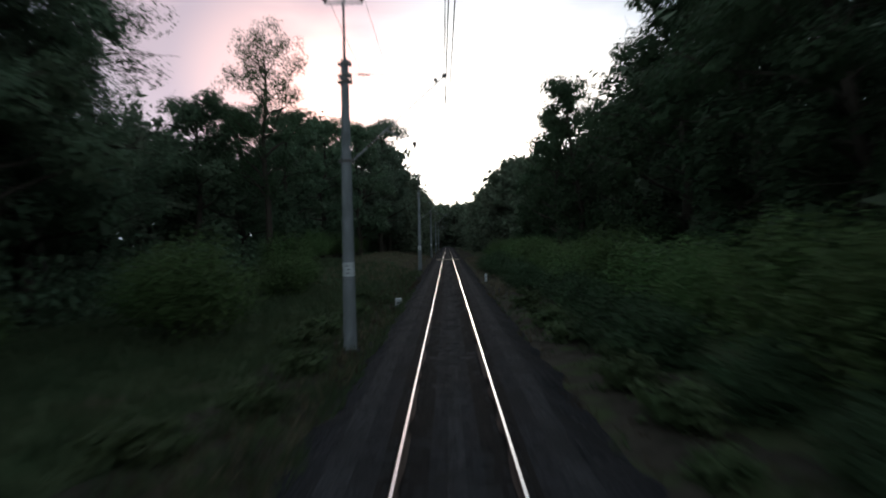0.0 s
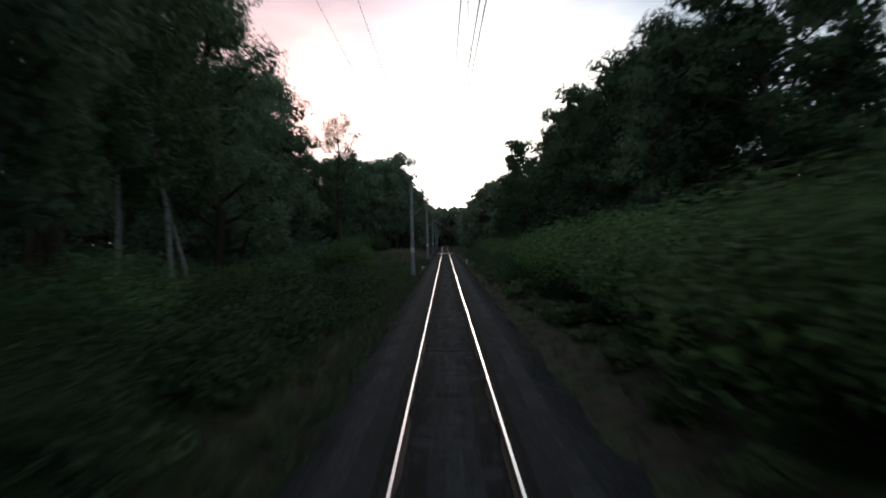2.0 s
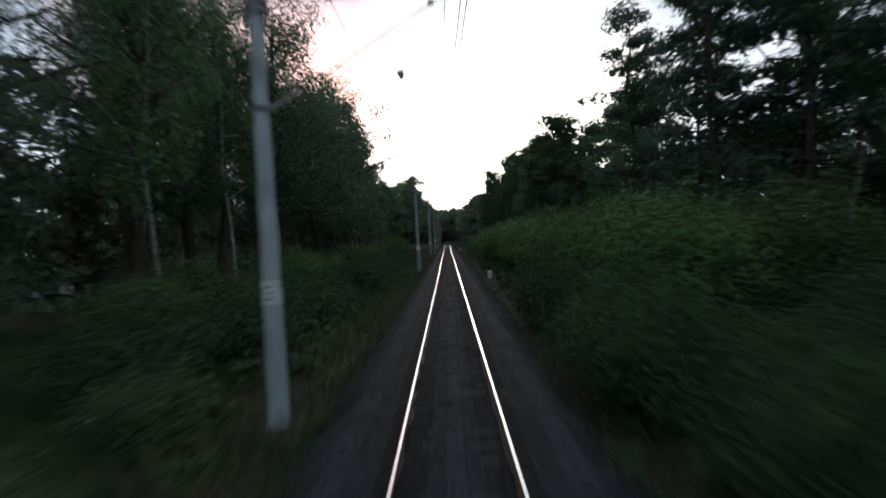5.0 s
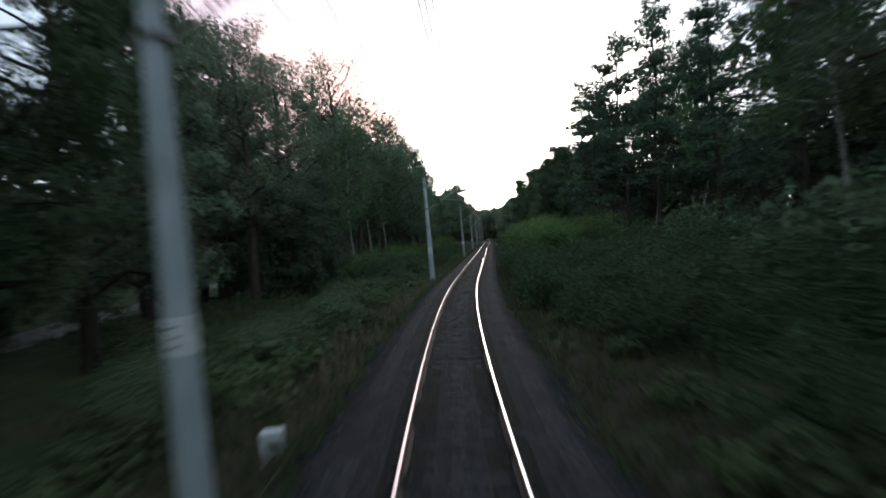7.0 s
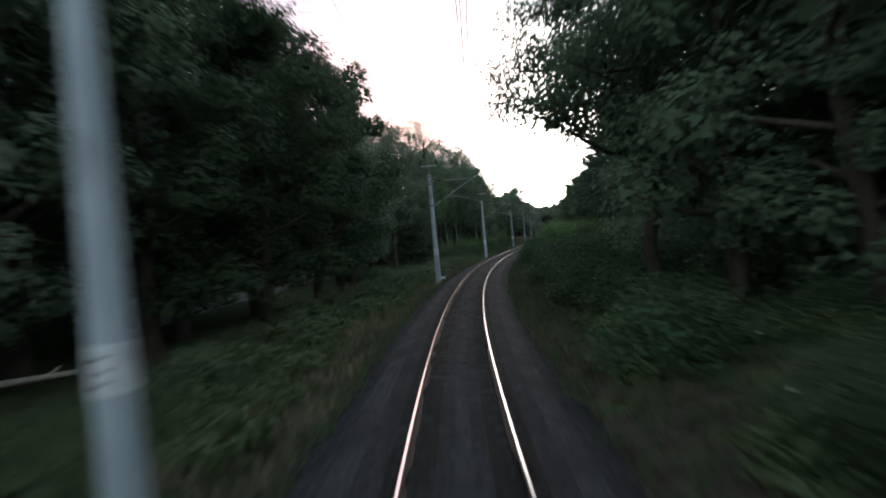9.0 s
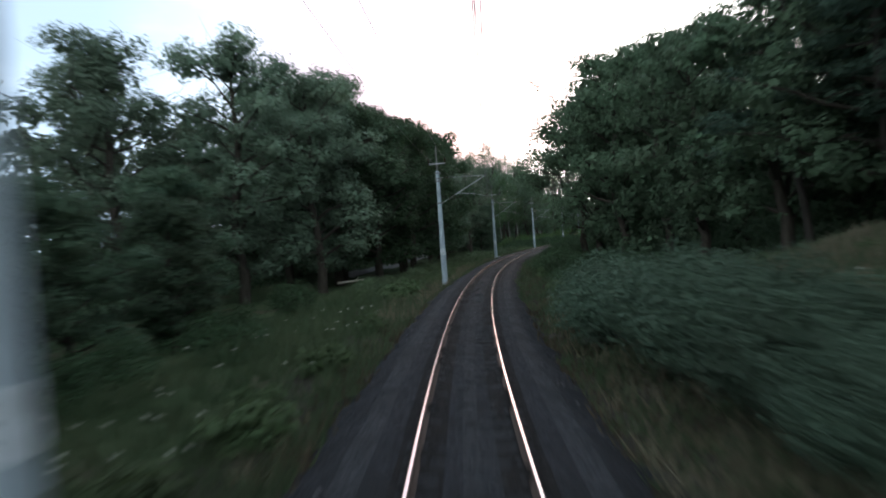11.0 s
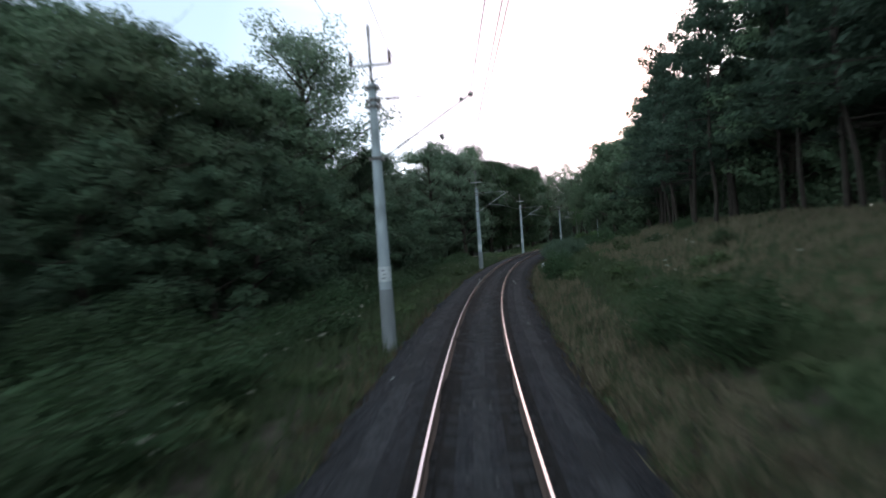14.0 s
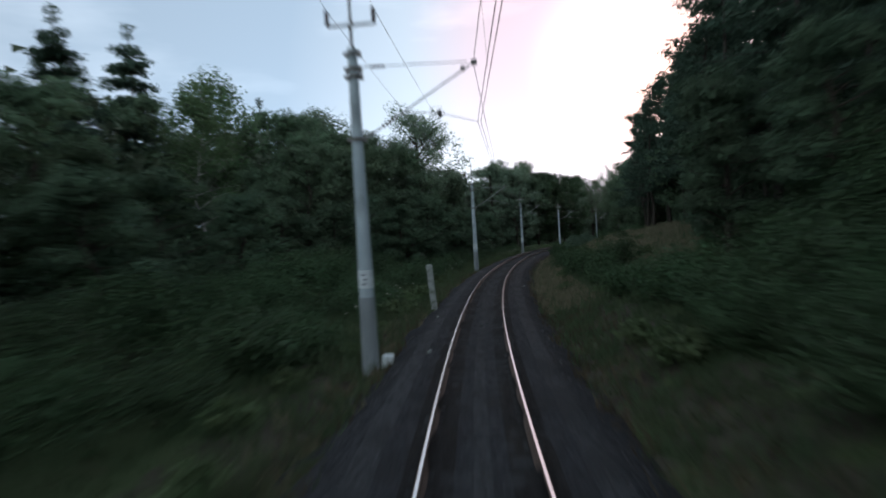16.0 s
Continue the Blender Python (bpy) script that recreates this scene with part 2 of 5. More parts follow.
M_STONE = material("ballast_stone", (0.032, 0.032, 0.034), (0.085, 0.086, 0.090), scale=3, island=0.4, gloss=0.05, rough=0.9)
M_SLEEPER = material("sleeper_concrete", (0.027, 0.028, 0.030), (0.042, 0.044, 0.047), scale=3, detail=8, bump=0.3, bump_scale=30, vary=0.35,
                     spots=(0.026, 0.024, 0.022), spot_scale=2.0, spot_at=0.55, gloss=0.05, rough=0.9)
M_RAILTOP = material("polished_rail_head", (0.56, 0.55, 0.54), (0.64, 0.63, 0.61), scale=30, rough=0.2, metal=1.0, stretch=(1, 0.1, 1))
M_RAIL = material("rusty_rail", (0.050, 0.033, 0.026), (0.080, 0.052, 0.040), scale=12, detail=6, bump=0.3, bump_scale=60, rough=0.85)
M_STEEL = material("weathered_steel", (0.10, 0.10, 0.10), (0.16, 0.155, 0.15), scale=8, rough=0.6, metal=0.4)
M_GALV = material("galvanised_tube", (0.24, 0.25, 0.265), (0.34, 0.35, 0.37), scale=8, rough=0.5, metal=0.3)
M_WIRE = material("dark_wire", (0.03, 0.03, 0.03), (0.05, 0.045, 0.04), scale=4, rough=0.6, metal=0.3)
M_INSUL = material("brown_porcelain", (0.035, 0.018, 0.012), (0.05, 0.025, 0.016), scale=6, rough=0.25)
M_CONCRETE = material("mast_concrete", (0.235, 0.285, 0.31), (0.315, 0.37, 0.40), scale=2.2, detail=9, bump=0.35, bump_scale=45, spots=(0.17, 0.20, 0.21),
                      spot_scale=1.4, spot_at=0.54, stretch=(1, 1, 0.35), rough=0.85)
# darker tone for masts before s = 60 and for the later shaft bases
M_DARKMAST = material("dark_mast_concrete", (0.15, 0.17, 0.18), (0.21, 0.235, 0.25), scale=2.2, detail=9, bump=0.4, bump_scale=45, spots=(0.10, 0.115, 0.12),
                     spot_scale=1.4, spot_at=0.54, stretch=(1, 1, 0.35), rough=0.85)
M_BAND = material("faded_paint", (0.40, 0.44, 0.46), (0.50, 0.54, 0.56), scale=5, detail=8, spots=(0.34, 0.37, 0.38), spot_scale=3, spot_at=0.56, rough=0.75)
M_POST = material("mossy_concrete", (0.17, 0.19, 0.185), (0.25, 0.27, 0.265), scale=3, detail=8, spots=(0.08, 0.095, 0.07), spot_scale=2.5, spot_at=0.52, bump=0.5, rough=0.9)
M_INK = material("dark_paint", (0.10, 0.11, 0.125), (0.16, 0.17, 0.185), scale=8, rough=0.6)
M_VERGE = material("verge_soil", (0.024, 0.021, 0.017), (0.046, 0.042, 0.032), scale=1.6, detail=8, spots=(0.036, 0.050, 0.022), spot_scale=0.9, spot_at=0.52, bump=1.0,
                   bump_scale=14, gloss=0.05, rough=0.95)
M_STALK = material("withered_stalks", (0.050, 0.040, 0.028), (0.085, 0.070, 0.046), gloss=0.05, rough=0.9, island=0.35, scale=0.5, translucent=0.15)
M_PATH = material("gravel_path", (0.10, 0.098, 0.095), (0.15, 0.145, 0.14), scale=1.2, detail=8, bump=0.8, bump_scale=14, spots=(0.04, 0.045, 0.03), spot_scale=0.8,
                  spot_at=0.58, gloss=0.05, rough=0.95)
M_LOG = material("bleached_wood", (0.30, 0.27, 0.22), (0.42, 0.38, 0.32), scale=6, stretch=(1, 1, 0.2), bump=0.4, rough=0.9)

# ---- the line: s runs back from the first place of the camera along the track, u to its right ----
BEND_AT = np.array([-100.0, 85.0, 95.0, 105.0, 115.0, 125.0, 135.0, 150.0, 175.0, 200.0, 225.0, 250.0, 275.0, 300.0, 340.0])
BEND = np.array([0.0, 0.0, 4.64e-05, 0.0014756, 0.0021265, 0.0020608, 0.0021829, 0.0024025, 0.0025886, 0.0025822, 0.0025261, 0.0025464, 0.0025645, 0.0025287, 0.0024753])
CANT_AT = [-400.0, 0.0, 40.0, 84.0, 135.0, 190.0, 232.0, 255.0, 285.0, 324.0, 420.0]
CANT = [0.0, 0.8, 0.9, 1.8, 4.4, 4.8, 3.75, 3.8, 3.6, 3.15, 3.0]
S0 = -420.0
S_ALL = np.arange(S0, 440.0, 0.5)
_k = np.interp(S_ALL, BEND_AT, BEND)
_k[S_ALL < 86] = 0.0
TH_ALL = np.concatenate([[0.0], np.cumsum((_k[1:] + _k[:-1]) * 0.25)])
_m = (TH_ALL[1:] + TH_ALL[:-1]) / 2
X_ALL = np.concatenate([[0.0], np.cumsum(np.sin(_m) * 0.5)])
Y_ALL = np.concatenate([[0.0], np.cumsum(-np.cos(_m) * 0.5)]) - S0


def turn_at(s):
    return np.interp(s, S_ALL, TH_ALL)


def plan(s, u):
    """World x, y of the place s along and u beside the line."""
    th = np.interp(s, S_ALL, TH_ALL)
    return np.interp(s, S_ALL, X_ALL) + u * np.cos(th), np.interp(s, S_ALL, Y_ALL) + u * np.sin(th)


def lift(s, u):
    """Height of the canted rail plane."""
    return -u * np.tan(np.radians(np.interp(s, CANT_AT, CANT)))


def smooth(a, b, v):
    t = np.clip((v - a) / (b - a), 0, 1)
    return t * t * (3 - 2 * t)


def wave(x, y):
    return (np.sin(x * 0.31 + 1.3) * np.cos(y * 0.27) + 0.5 * np.sin(x * 0.83 + y * 0.61) + 0.35 * np.cos(x * 1.7 - y * 1.3 + 2.0)) * 0.10


def ground_z(s, u):
    """Height of the natural ground beside the track."""
    a = np.abs(u)
    left = np.interp(a, [0, 2.6, 4, 8, 14, 22, 40, 120], [-1.05, -0.95, -0.8, -1.15, -1.35, -1.2, 0.3, 2.0])
    right_wood = np.interp(a, [0, 2.6, 4, 8, 14, 25, 45, 120], [-1.05, -0.95, -0.75, -0.65, -0.3, 0.2, 1.0, 2.0])
    right_bank = np.interp(a, [0, 2.6, 4, 7, 12, 18, 24, 45, 120], [-1.05, -0.95, -0.65, 0.3, 1.6, 2.7, 3.0, 3.4, 4.0])
    left_bank = np.interp(a, [0, 2.6, 4, 7, 12, 22, 40, 120], [-1.05, -0.95, -0.6, 0.4, 0.9, 1.0, 1.2, 2.0])
    j = smooth(-150, -120, s) * (1 - smooth(-72, -46, s))
    left = left * (1 - j) + left_bank * j
    k = smooth(186, 206, s)
    z = np.where(u < 0, left, right_wood * (1 - k) + right_bank * k)
    x, y = plan(s, u)
    return z + wave(x, y) * smooth(2.6, 6, a) * 1.6


BALLAST_U = [-3.3, -2.75, -2.2, -1.75, -1.35, -1.0, -0.60, -0.36, -0.12, 0.12, 0.36, 0.60, 1.0, 1.35, 1.75, 2.2, 2.75, 3.3]
BALLAST_Z = [-1.15, -0.80, -0.45, -0.20, -0.145, -0.150, -0.162, -0.185, -0.196, -0.196, -0.185, -0.162, -0.150, -0.145, -0.20, -0.45, -0.80, -1.15]


def surface_z(s, u):
    """Ground or ballast, whichever lies higher."""
    return np.maximum(ground_z(s, u), np.interp(u, BALLAST_U, BALLAST_Z) + lift(s, u))


# ---- building blocks ----


def mesh_from(name, verts, faces, mats, face_mat=None, smooth_shade=False):
    me = bpy.data.meshes.new(name)
    me.from_pydata([tuple(v) for v in verts] if not isinstance(verts, np.ndarray) else verts.tolist(), [], faces if isinstance(faces, list) else faces.tolist())
    for m in mats if isinstance(mats, (list, tuple)) else [mats]:
        me.materials.append(m)
    if face_mat is not None:
        me.polygons.foreach_set("material_index", np.asarray(face_mat, dtype=np.int32))
    if smooth_shade:
        me.polygons.foreach_set("use_smooth", np.ones(len(me.polygons), dtype=bool))
    me.update()
    return me


def child(name, me, parent, label=""):
    ob = new(name, me)
    ob.parent = parent
    return tagged(ob, label)


def part(name, bm, mat, parent, label="", smooth_shade=False):
    me = bpy.data.meshes.new(name)
    bm.normal_update()
    bm.to_mesh(me)
    bm.free()
    me.materials.append(mat)
    if smooth_shade:
        for p in me.polygons:
            p.use_smooth = True
    return child(name, me, parent, label)


def add_box(bm, size, at=(0, 0, 0), turn=(0, 0, 0), bevel=0.0):
    made = bmesh.ops.create_cube(bm, size=1.0)["verts"]
    bmesh.ops.scale(bm, vec=size, verts=made)
    if bevel:
        edges = list({e for v in made for e in v.link_edges})
        made = bmesh.ops.bevel(bm, geom=edges, offset=bevel, segments=1, affect="EDGES")["verts"]
    bmesh.ops.transform(bm, matrix=pose(*at, *turn), verts=made)
    return made


def add_tube(bm, a, b, ra, rb, n=8, caps=True):
    """A tapered tube from a to b."""
    a, b = Vector(a), Vector(b)
    q = (b - a).to_track_quat("Z", "Y").to_matrix()
    rings = []
    for c, r in ((a, ra), (b, rb)):
        rings.append([bm.verts.new(c + q @ Vector((r * math.cos(6.28319 * i / n), r * math.sin(6.28319 * i / n), 0))) for i in range(n)])
    for i in range(n):
        bm.faces.new((rings[0][i], rings[0][(i + 1) % n], rings[1][(i + 1) % n], rings[1][i]))
    if caps:
        bm.faces.new(rings[0][::-1])
        bm.faces.new(rings[1])


class Tubes:
    """Many tapered, bent limbs gathered into one mesh."""

    def __init__(self):
        self.v, self.f = [], []

    def add(self, pts, radii, n=6):
        base = len(self.v)
        for i, p in enumerate(pts):
            d = (pts[min(i + 1, len(pts) - 1)] - pts[max(i - 1, 0)])
            d = d / (np.linalg.norm(d) + 1e-9)
            side = np.cross(d, [0.3, 0.9, 0.2])
            side /= np.linalg.norm(side) + 1e-9
            up = np.cross(d, side)
            for k in range(n):
                a = 2 * math.pi * k / n
                self.v.append(p + radii[i] * (side * math.cos(a) + up * math.sin(a)))
        for i in range(len(pts) - 1):
            for k in range(n):
                k2 = (k + 1) % n
                self.f.append((base + i * n + k, base + i * n + k2, base + (i + 1) * n + k2, base + (i + 1) * n + k))


def leaves(rng, centres, spread, each, size, flat=1.0, droop=0.0, slim=0.7, lean=None):
    """Pointed leaf blades round the given centres, facing outwards and along lean: vertices and faces."""
    c = np.repeat(np.asarray(centres, float), each, axis=0)
    n = len(c)
    off = rng.normal(size=(n, 3))
    far = np.linalg.norm(off, axis=1, keepdims=True)
    off = off / far * np.minimum(far, 1.25 + 0.35 * rng.random((n, 1))) * 1.12 * (np.repeat(spread, each, axis=0) if np.ndim(spread) == 2 else np.asarray(spread))
    off[:, 2] *= flat
    p = c + off
    out = off / (np.linalg.norm(off, axis=1, keepdims=True) + 1e-6)
    nrm = out * 0.9 + rng.normal(size=(n, 3)) * 0.28 + np.array([0, 0, 0.55])
    if lean is not None:
        nrm += np.repeat(lean, each, axis=0)
    nrm /= np.linalg.norm(nrm, axis=1, keepdims=True)
    d = np.cross(nrm, rng.normal(size=(n, 3)))
    d[:, 2] -= droop
    d /= np.linalg.norm(d, axis=1, keepdims=True) + 1e-9
    w = np.cross(d, nrm)
    w /= np.linalg.norm(w, axis=1, keepdims=True) + 1e-9
    ln = size * rng.uniform(0.6, 1.35, (n, 1))
    v = np.empty((n, 3, 3))
    v[:, 0] = p - d * ln * 0.5 + w * ln * slim * 0.5
    v[:, 1] = p - d * ln * 0.5 - w * ln * slim * 0.5
    v[:, 2] = p + d * ln * 0.5
    return v.reshape(-1, 3), np.arange(n * 3).reshape(-1, 3)


def bent(rng, a, b, n=4, wobble=0.08):
    a, b = np.asarray(a, float), np.asarray(b, float)
    ln = np.linalg.norm(b - a)
    pts = [a + (b - a) * t + (rng.normal(size=3) * ln * wobble * math.sin(math.pi * t) if 0 < t < 1 else 0) for t in np.linspace(0, 1, n)]
    return pts


TOP = {}


def plant(name, trunk, crown_v, crown_f, m_trunk, m_leaf, label, category, trunk_name="trunk", crown_name="crown"):
    root = new(name)
    tagged(root, label, category)
    child(trunk_name, mesh_from(trunk_name, np.array(trunk.v), trunk.f, m_trunk, smooth_shade=True), root)
    child(crown_name, mesh_from(crown_name, crown_v, crown_f, m_leaf), root)
    TOP[root.name] = float(np.percentile(crown_v[:, 2], 99.7))
    return root


def bough_leaves(rng, boughs, each, leaf):
    """Rounded boughs, each a shell of leaf sprays over a closed heart: vertices and faces."""
    cs, sp, lean, heart, hsp = [], [], [], [], []
    for c, rad in boughs:
        for k in range(17):
            z = -0.45 + 1.45 * (k + rng.random()) / 17
            a = k * 2.4 + rng.normal() * 0.3
            d = np.array([math.cos(a) * math.sqrt(max(0, 1 - z * z)), math.sin(a) * math.sqrt(max(0, 1 - z * z)), z])
            cs.append(c + d * rad * rng.uniform(0.72, 1.12) * (1, 1, 0.74))
            sp.append(np.array((1, 1, 0.7)) * rad * rng.uniform(0.17, 0.27))
            lean.append(d * 0.8)
        heart.append(c)
        hsp.append(np.array((0.44, 0.44, 0.32)) * rad)
    v, f = leaves(rng, cs, np.array(sp), each, leaf, lean=np.array(lean))
    v2, f2 = leaves(rng, heart, np.array(hsp), 48, leaf * (2.6 if leaf < 0.2 else 2.0), slim=0.9)
    return np.concatenate([v, v2]), np.concatenate([f, f2 + len(v)])


def broad_tree(seed, h=17.0, r=4.6, base=0.2, dense=1.0, leaf=0.30, m_leaf=None, m_bark=None, name="oak_tree", label="", airy=0.0, each=46, twigs=True, puff=0.135, lobed=False):
    """A broad-leaved tree: bent trunk, limbs that fork, and leaf sprays at their ends."""
    rng = np.random.default_rng(seed)
    tr = Tubes()
    top = np.array([rng.normal() * 0.5, rng.normal() * 0.5, h * 0.86])
    stem = bent(rng, (0, 0, -0.4), top, 7, 0.02)
    r0 = 0.019 * h
    tr.add(stem, np.linspace(r0 * 1.15, r0 * 0.25, 7), 8)
    centres, boughs = [], []
    limbs = int(23 * dense)
    for i in range(limbs):
        t = base + (0.96 - base) * (i + rng.uniform(0, 0.8)) / limbs
        org = np.array([np.interp(t * h * 0.86, [p[2] for p in stem], [p[k] for p in stem]) for k in range(3)])
        a = i * 2.4 + rng.normal() * 0.4
        q = (t - base) / (1 - base)
        reach = r * (0.55 + 0.75 * math.sin(math.pi * min(1, q * 0.86 + 0.18))) * rng.uniform(0.7, 1.18) * 0.82
        rise = h * rng.uniform(0.04, 0.13) + q * h * 0.07
        end = org + np.array([math.cos(a) * reach, math.sin(a) * reach, rise])
        limb = bent(rng, org, end, 4, 0.07)
        lr = r0 * 0.42 * (1 - 0.6 * q)
        tr.add(limb, np.linspace(lr, lr * 0.25, 4), 5)
        for j in range(5):
            tt = rng.uniform(0.3, 1.0)
            o2 = org + (end - org) * tt
            e2 = o2 + np.array([rng.normal() * 0.95, rng.normal() * 0.95, rng.normal() * 0.55 + 0.4]) * (0.24 * r)
            if twigs:
                tr.add(bent(rng, o2, e2, 3, 0.1), [lr * 0.3, lr * 0.2, lr * 0.08], 3)
            centres.append(e2)
            if rng.random() > airy:
                centres.append(o2 + (e2 - o2) * 0.4 + rng.normal(size=3) * 0.35)
        centres.append(end)
        boughs.append((org + (end - org) * 0.72, r * rng.uniform(0.24, 0.35)))
        if i % 3 == 0:
            boughs.append((org + (end - org) * 0.3, r * rng.uniform(0.22, 0.30)))
    if lobed:
        boughs += [(top + np.array([rng.normal() * 0.5, rng.normal() * 0.5, rng.uniform(-0.6, h * 0.05)]), r * 0.27) for j in range(3)]
        v, f = bough_leaves(rng, boughs, int(each * 0.7), leaf)
        return plant(name, tr, v, f, m_bark or M_BARK, m_leaf or M_OAK, label, "tree")
    for j in range(5):
        centres.append(top + np.array([rng.normal() * 0.6, rng.normal() * 0.6, rng.uniform(-0.8, h * 0.12)]))
    v, f = leaves(rng, centres, (puff * r, puff * r, puff * 0.78 * r), each, leaf)
    # larger sprays deep inside the crown close it against the sky
    if airy < 0.45:
        inner = np.array(centres) * (0.84, 0.84, 0.96)
        v2, f2 = leaves(rng, inner, (puff * 0.6 * r, puff * 0.6 * r, puff * 0.52 * r), 5, leaf * (2.4 if leaf < 0.18 else 2.0 if leaf < 0.4 else 1.5), slim=0.9)
        v, f = np.concatenate([v, v2]), np.concatenate([f, f2 + len(v)])
    return plant(name, tr, v, f, m_bark or M_BARK, m_leaf or M_OAK, label, "tree")


def birch_tree(seed, h=17.0, r=2.6, each=34, leaf=0.22, label="", name="birch_tree"):
    rng = np.random.default_rng(seed)
    tr = Tubes()
    top = np.array([rng.normal() * 0.5, rng.normal() * 0.5, h * 0.95])
    stem = bent(rng, (0, 0, -0.4), top, 7, 0.015)
    tr.add(stem, np.linspace(0.125, 0.025, 7), 8)
    centres = []
    for i in range(22):
        t = 0.36 + 0.6 * (i + rng.uniform(0, 0.8)) / 22
        org = np.array([np.interp(t * h * 0.95, [p[2] for p in stem], [p[k] for p in stem]) for k in range(3)])
        a = i * 2.4 + rng.normal() * 0.4
        q = (t - 0.36) / 0.6
        reach = r * (0.45 + 0.7 * math.sin(math.pi * min(1, q * 0.75 + 0.22))) * rng.uniform(0.65, 1.15)
        end = org + np.array([math.cos(a) * reach, math.sin(a) * reach, h * rng.uniform(0.03, 0.10)])
        tr.add(bent(rng, org, end, 3, 0.08), [0.05 * (1.2 - q), 0.03 * (1.2 - q), 0.012], 4)
        for j in range(3):
            o2 = org + (end - org) * rng.uniform(0.5, 1.0)
            centres.append(o2 + rng.normal(size=3) * (0.22, 0.22, 0.3))
            centres.append(o2 + np.array([rng.normal() * 0.35, rng.normal() * 0.35, -rng.uniform(0.4, 1.3)]))
    centres += [top + np.array([0, 0, z]) for z in (-0.6, 0.1, 0.6)]
    v, f = leaves(rng, centres, (0.40, 0.40, 0.50), each, leaf, droop=0.6)
    v2, f2 = leaves(rng, np.array(centres) * (0.85, 0.85, 1.0), (0.3, 0.3, 0.4), 4, leaf * 2, droop=0.6, slim=0.8)
    v, f = np.concatenate([v, v2]), np.concatenate([f, f2 + len(v)])
    return plant(name, tr, v, f, M_BIRCHBARK, M_BIRCH, label, "tree")


def pine_tree(seed, h=19.0, r=2.9, base=0.5, each=44, label="", name="pine_tree"):
    """Scots pine: long bare bole, irregular plates of needles above."""
    rng = np.random.default_rng(seed)
    tr = Tubes()
    top = np.array([rng.normal() * 0.5, rng.normal() * 0.5, h * 0.96])
    stem = bent(rng, (0, 0, -0.4), top, 7, 0.012)
    tr.add(stem, np.linspace(0.165, 0.04, 7), 8)
    centres = []
    for i in range(26):
        t = base + (0.97 - base) * (i + rng.uniform(0, 0.9)) / 26
        org = np.array([np.interp(t * h * 0.96, [p[2] for p in stem], [p[k] for p in stem]) for k in range(3)])
        a = i * 2.4 + rng.normal() * 0.5
        q = (t - base) / (1 - base)
        reach = r * (1.08 - 0.72 * q) * rng.uniform(0.55, 1.15)
        end = org + np.array([math.cos(a) * reach, math.sin(a) * reach, rng.uniform(-0.3, 1.0)])
        tr.add(bent(rng, org, end, 3, 0.06), [0.06, 0.035, 0.015], 4)
        for tt in (0.5, 0.78, 1.0):
            centres.append(org + (end - org) * tt + rng.normal(size=3) * (0.3, 0.3, 0.12))
    for i in range(9):
        a = rng.uniform(0, 6.28)
        org = np.array([0, 0, h * rng.uniform(0.22, base)])
        end = org + np.array([math.cos(a), math.sin(a), rng.uniform(-0.35, 0.1)]) * rng.uniform(0.7, 2.0)
        tr.add(bent(rng, org, end, 3, 0.05), [0.03, 0.02, 0.008], 4)
    centres += [top + np.array([0, 0, z]) for z in (-0.5, 0.0, 0.5)]
    v, f = leaves(rng, centres, (0.46, 0.46, 0.24), each, 0.32, slim=0.28)
    v2, f2 = leaves(rng, np.array(centres) * (0.85, 0.85, 0.99), (0.40, 0.40, 0.2), 12, 0.46, slim=0.5)
    v, f = np.concatenate([v, v2]), np.concatenate([f, f2 + len(v)])
    return plant(name, tr, v, f, M_PINEBARK, M_PINE, label, "tree")


def spruce_tree(seed, h=16.0, r=3.9, each=22, label="", name="spruce_tree"):
    """Conifer with drooping tiers of boughs, uneven in reach."""
    rng = np.random.default_rng(seed)
    tr = Tubes()
    stem = bent(rng, (0, 0, -0.4), (0, 0, h), 5, 0.004)
    tr.add(stem, np.linspace(0.2, 0.02, 5), 7)
    outer, inner = [], []
    whorls = 15
    for i in range(whorls):
        t = 0.07 + 0.9 * i / whorls
        reach = r * (1 - t) ** 0.7 + 0.1
        arms = 7 if t < 0.7 else 5
        for j in range(arms):
            a = j * 6.28 / arms + i * 0.9 + rng.normal() * 0.25
            ln = reach * rng.uniform(0.6, 1.15)
            org = np.array([0, 0, t * h])
            end = org + np.array([math.cos(a) * ln, math.sin(a) * ln, -0.18 * ln + rng.normal() * 0.18])
            if t < 0.85:
                tr.add([org, (org + end) / 2 + np.array([0, 0, 0.06]), end], [0.03, 0.02, 0.008], 3)
            for tt in (0.3, 0.5, 0.72, 0.94) if ln > 0.9 else (0.5, 0.9):
                outer.append(org + (end - org) * tt)
                if tt < 0.6 and ln > 0.9:
                    inner.append(org + (end - org) * tt)
    outer += [(0, 0, h * 0.97), (0, 0, h)]
    v, f = leaves(rng, outer, (0.26, 0.26, 0.13), each, 0.30, droop=0.3, slim=0.3)
    v2, f2 = leaves(rng, inner, (0.3, 0.3, 0.14), 5, 0.6, droop=0.3, slim=0.6)
    v, f = np.concatenate([v, v2]), np.concatenate([f, f2 + len(v)])
    return plant(name, tr, v, f, M_BARK, M_SPRUCE, label, "tree")


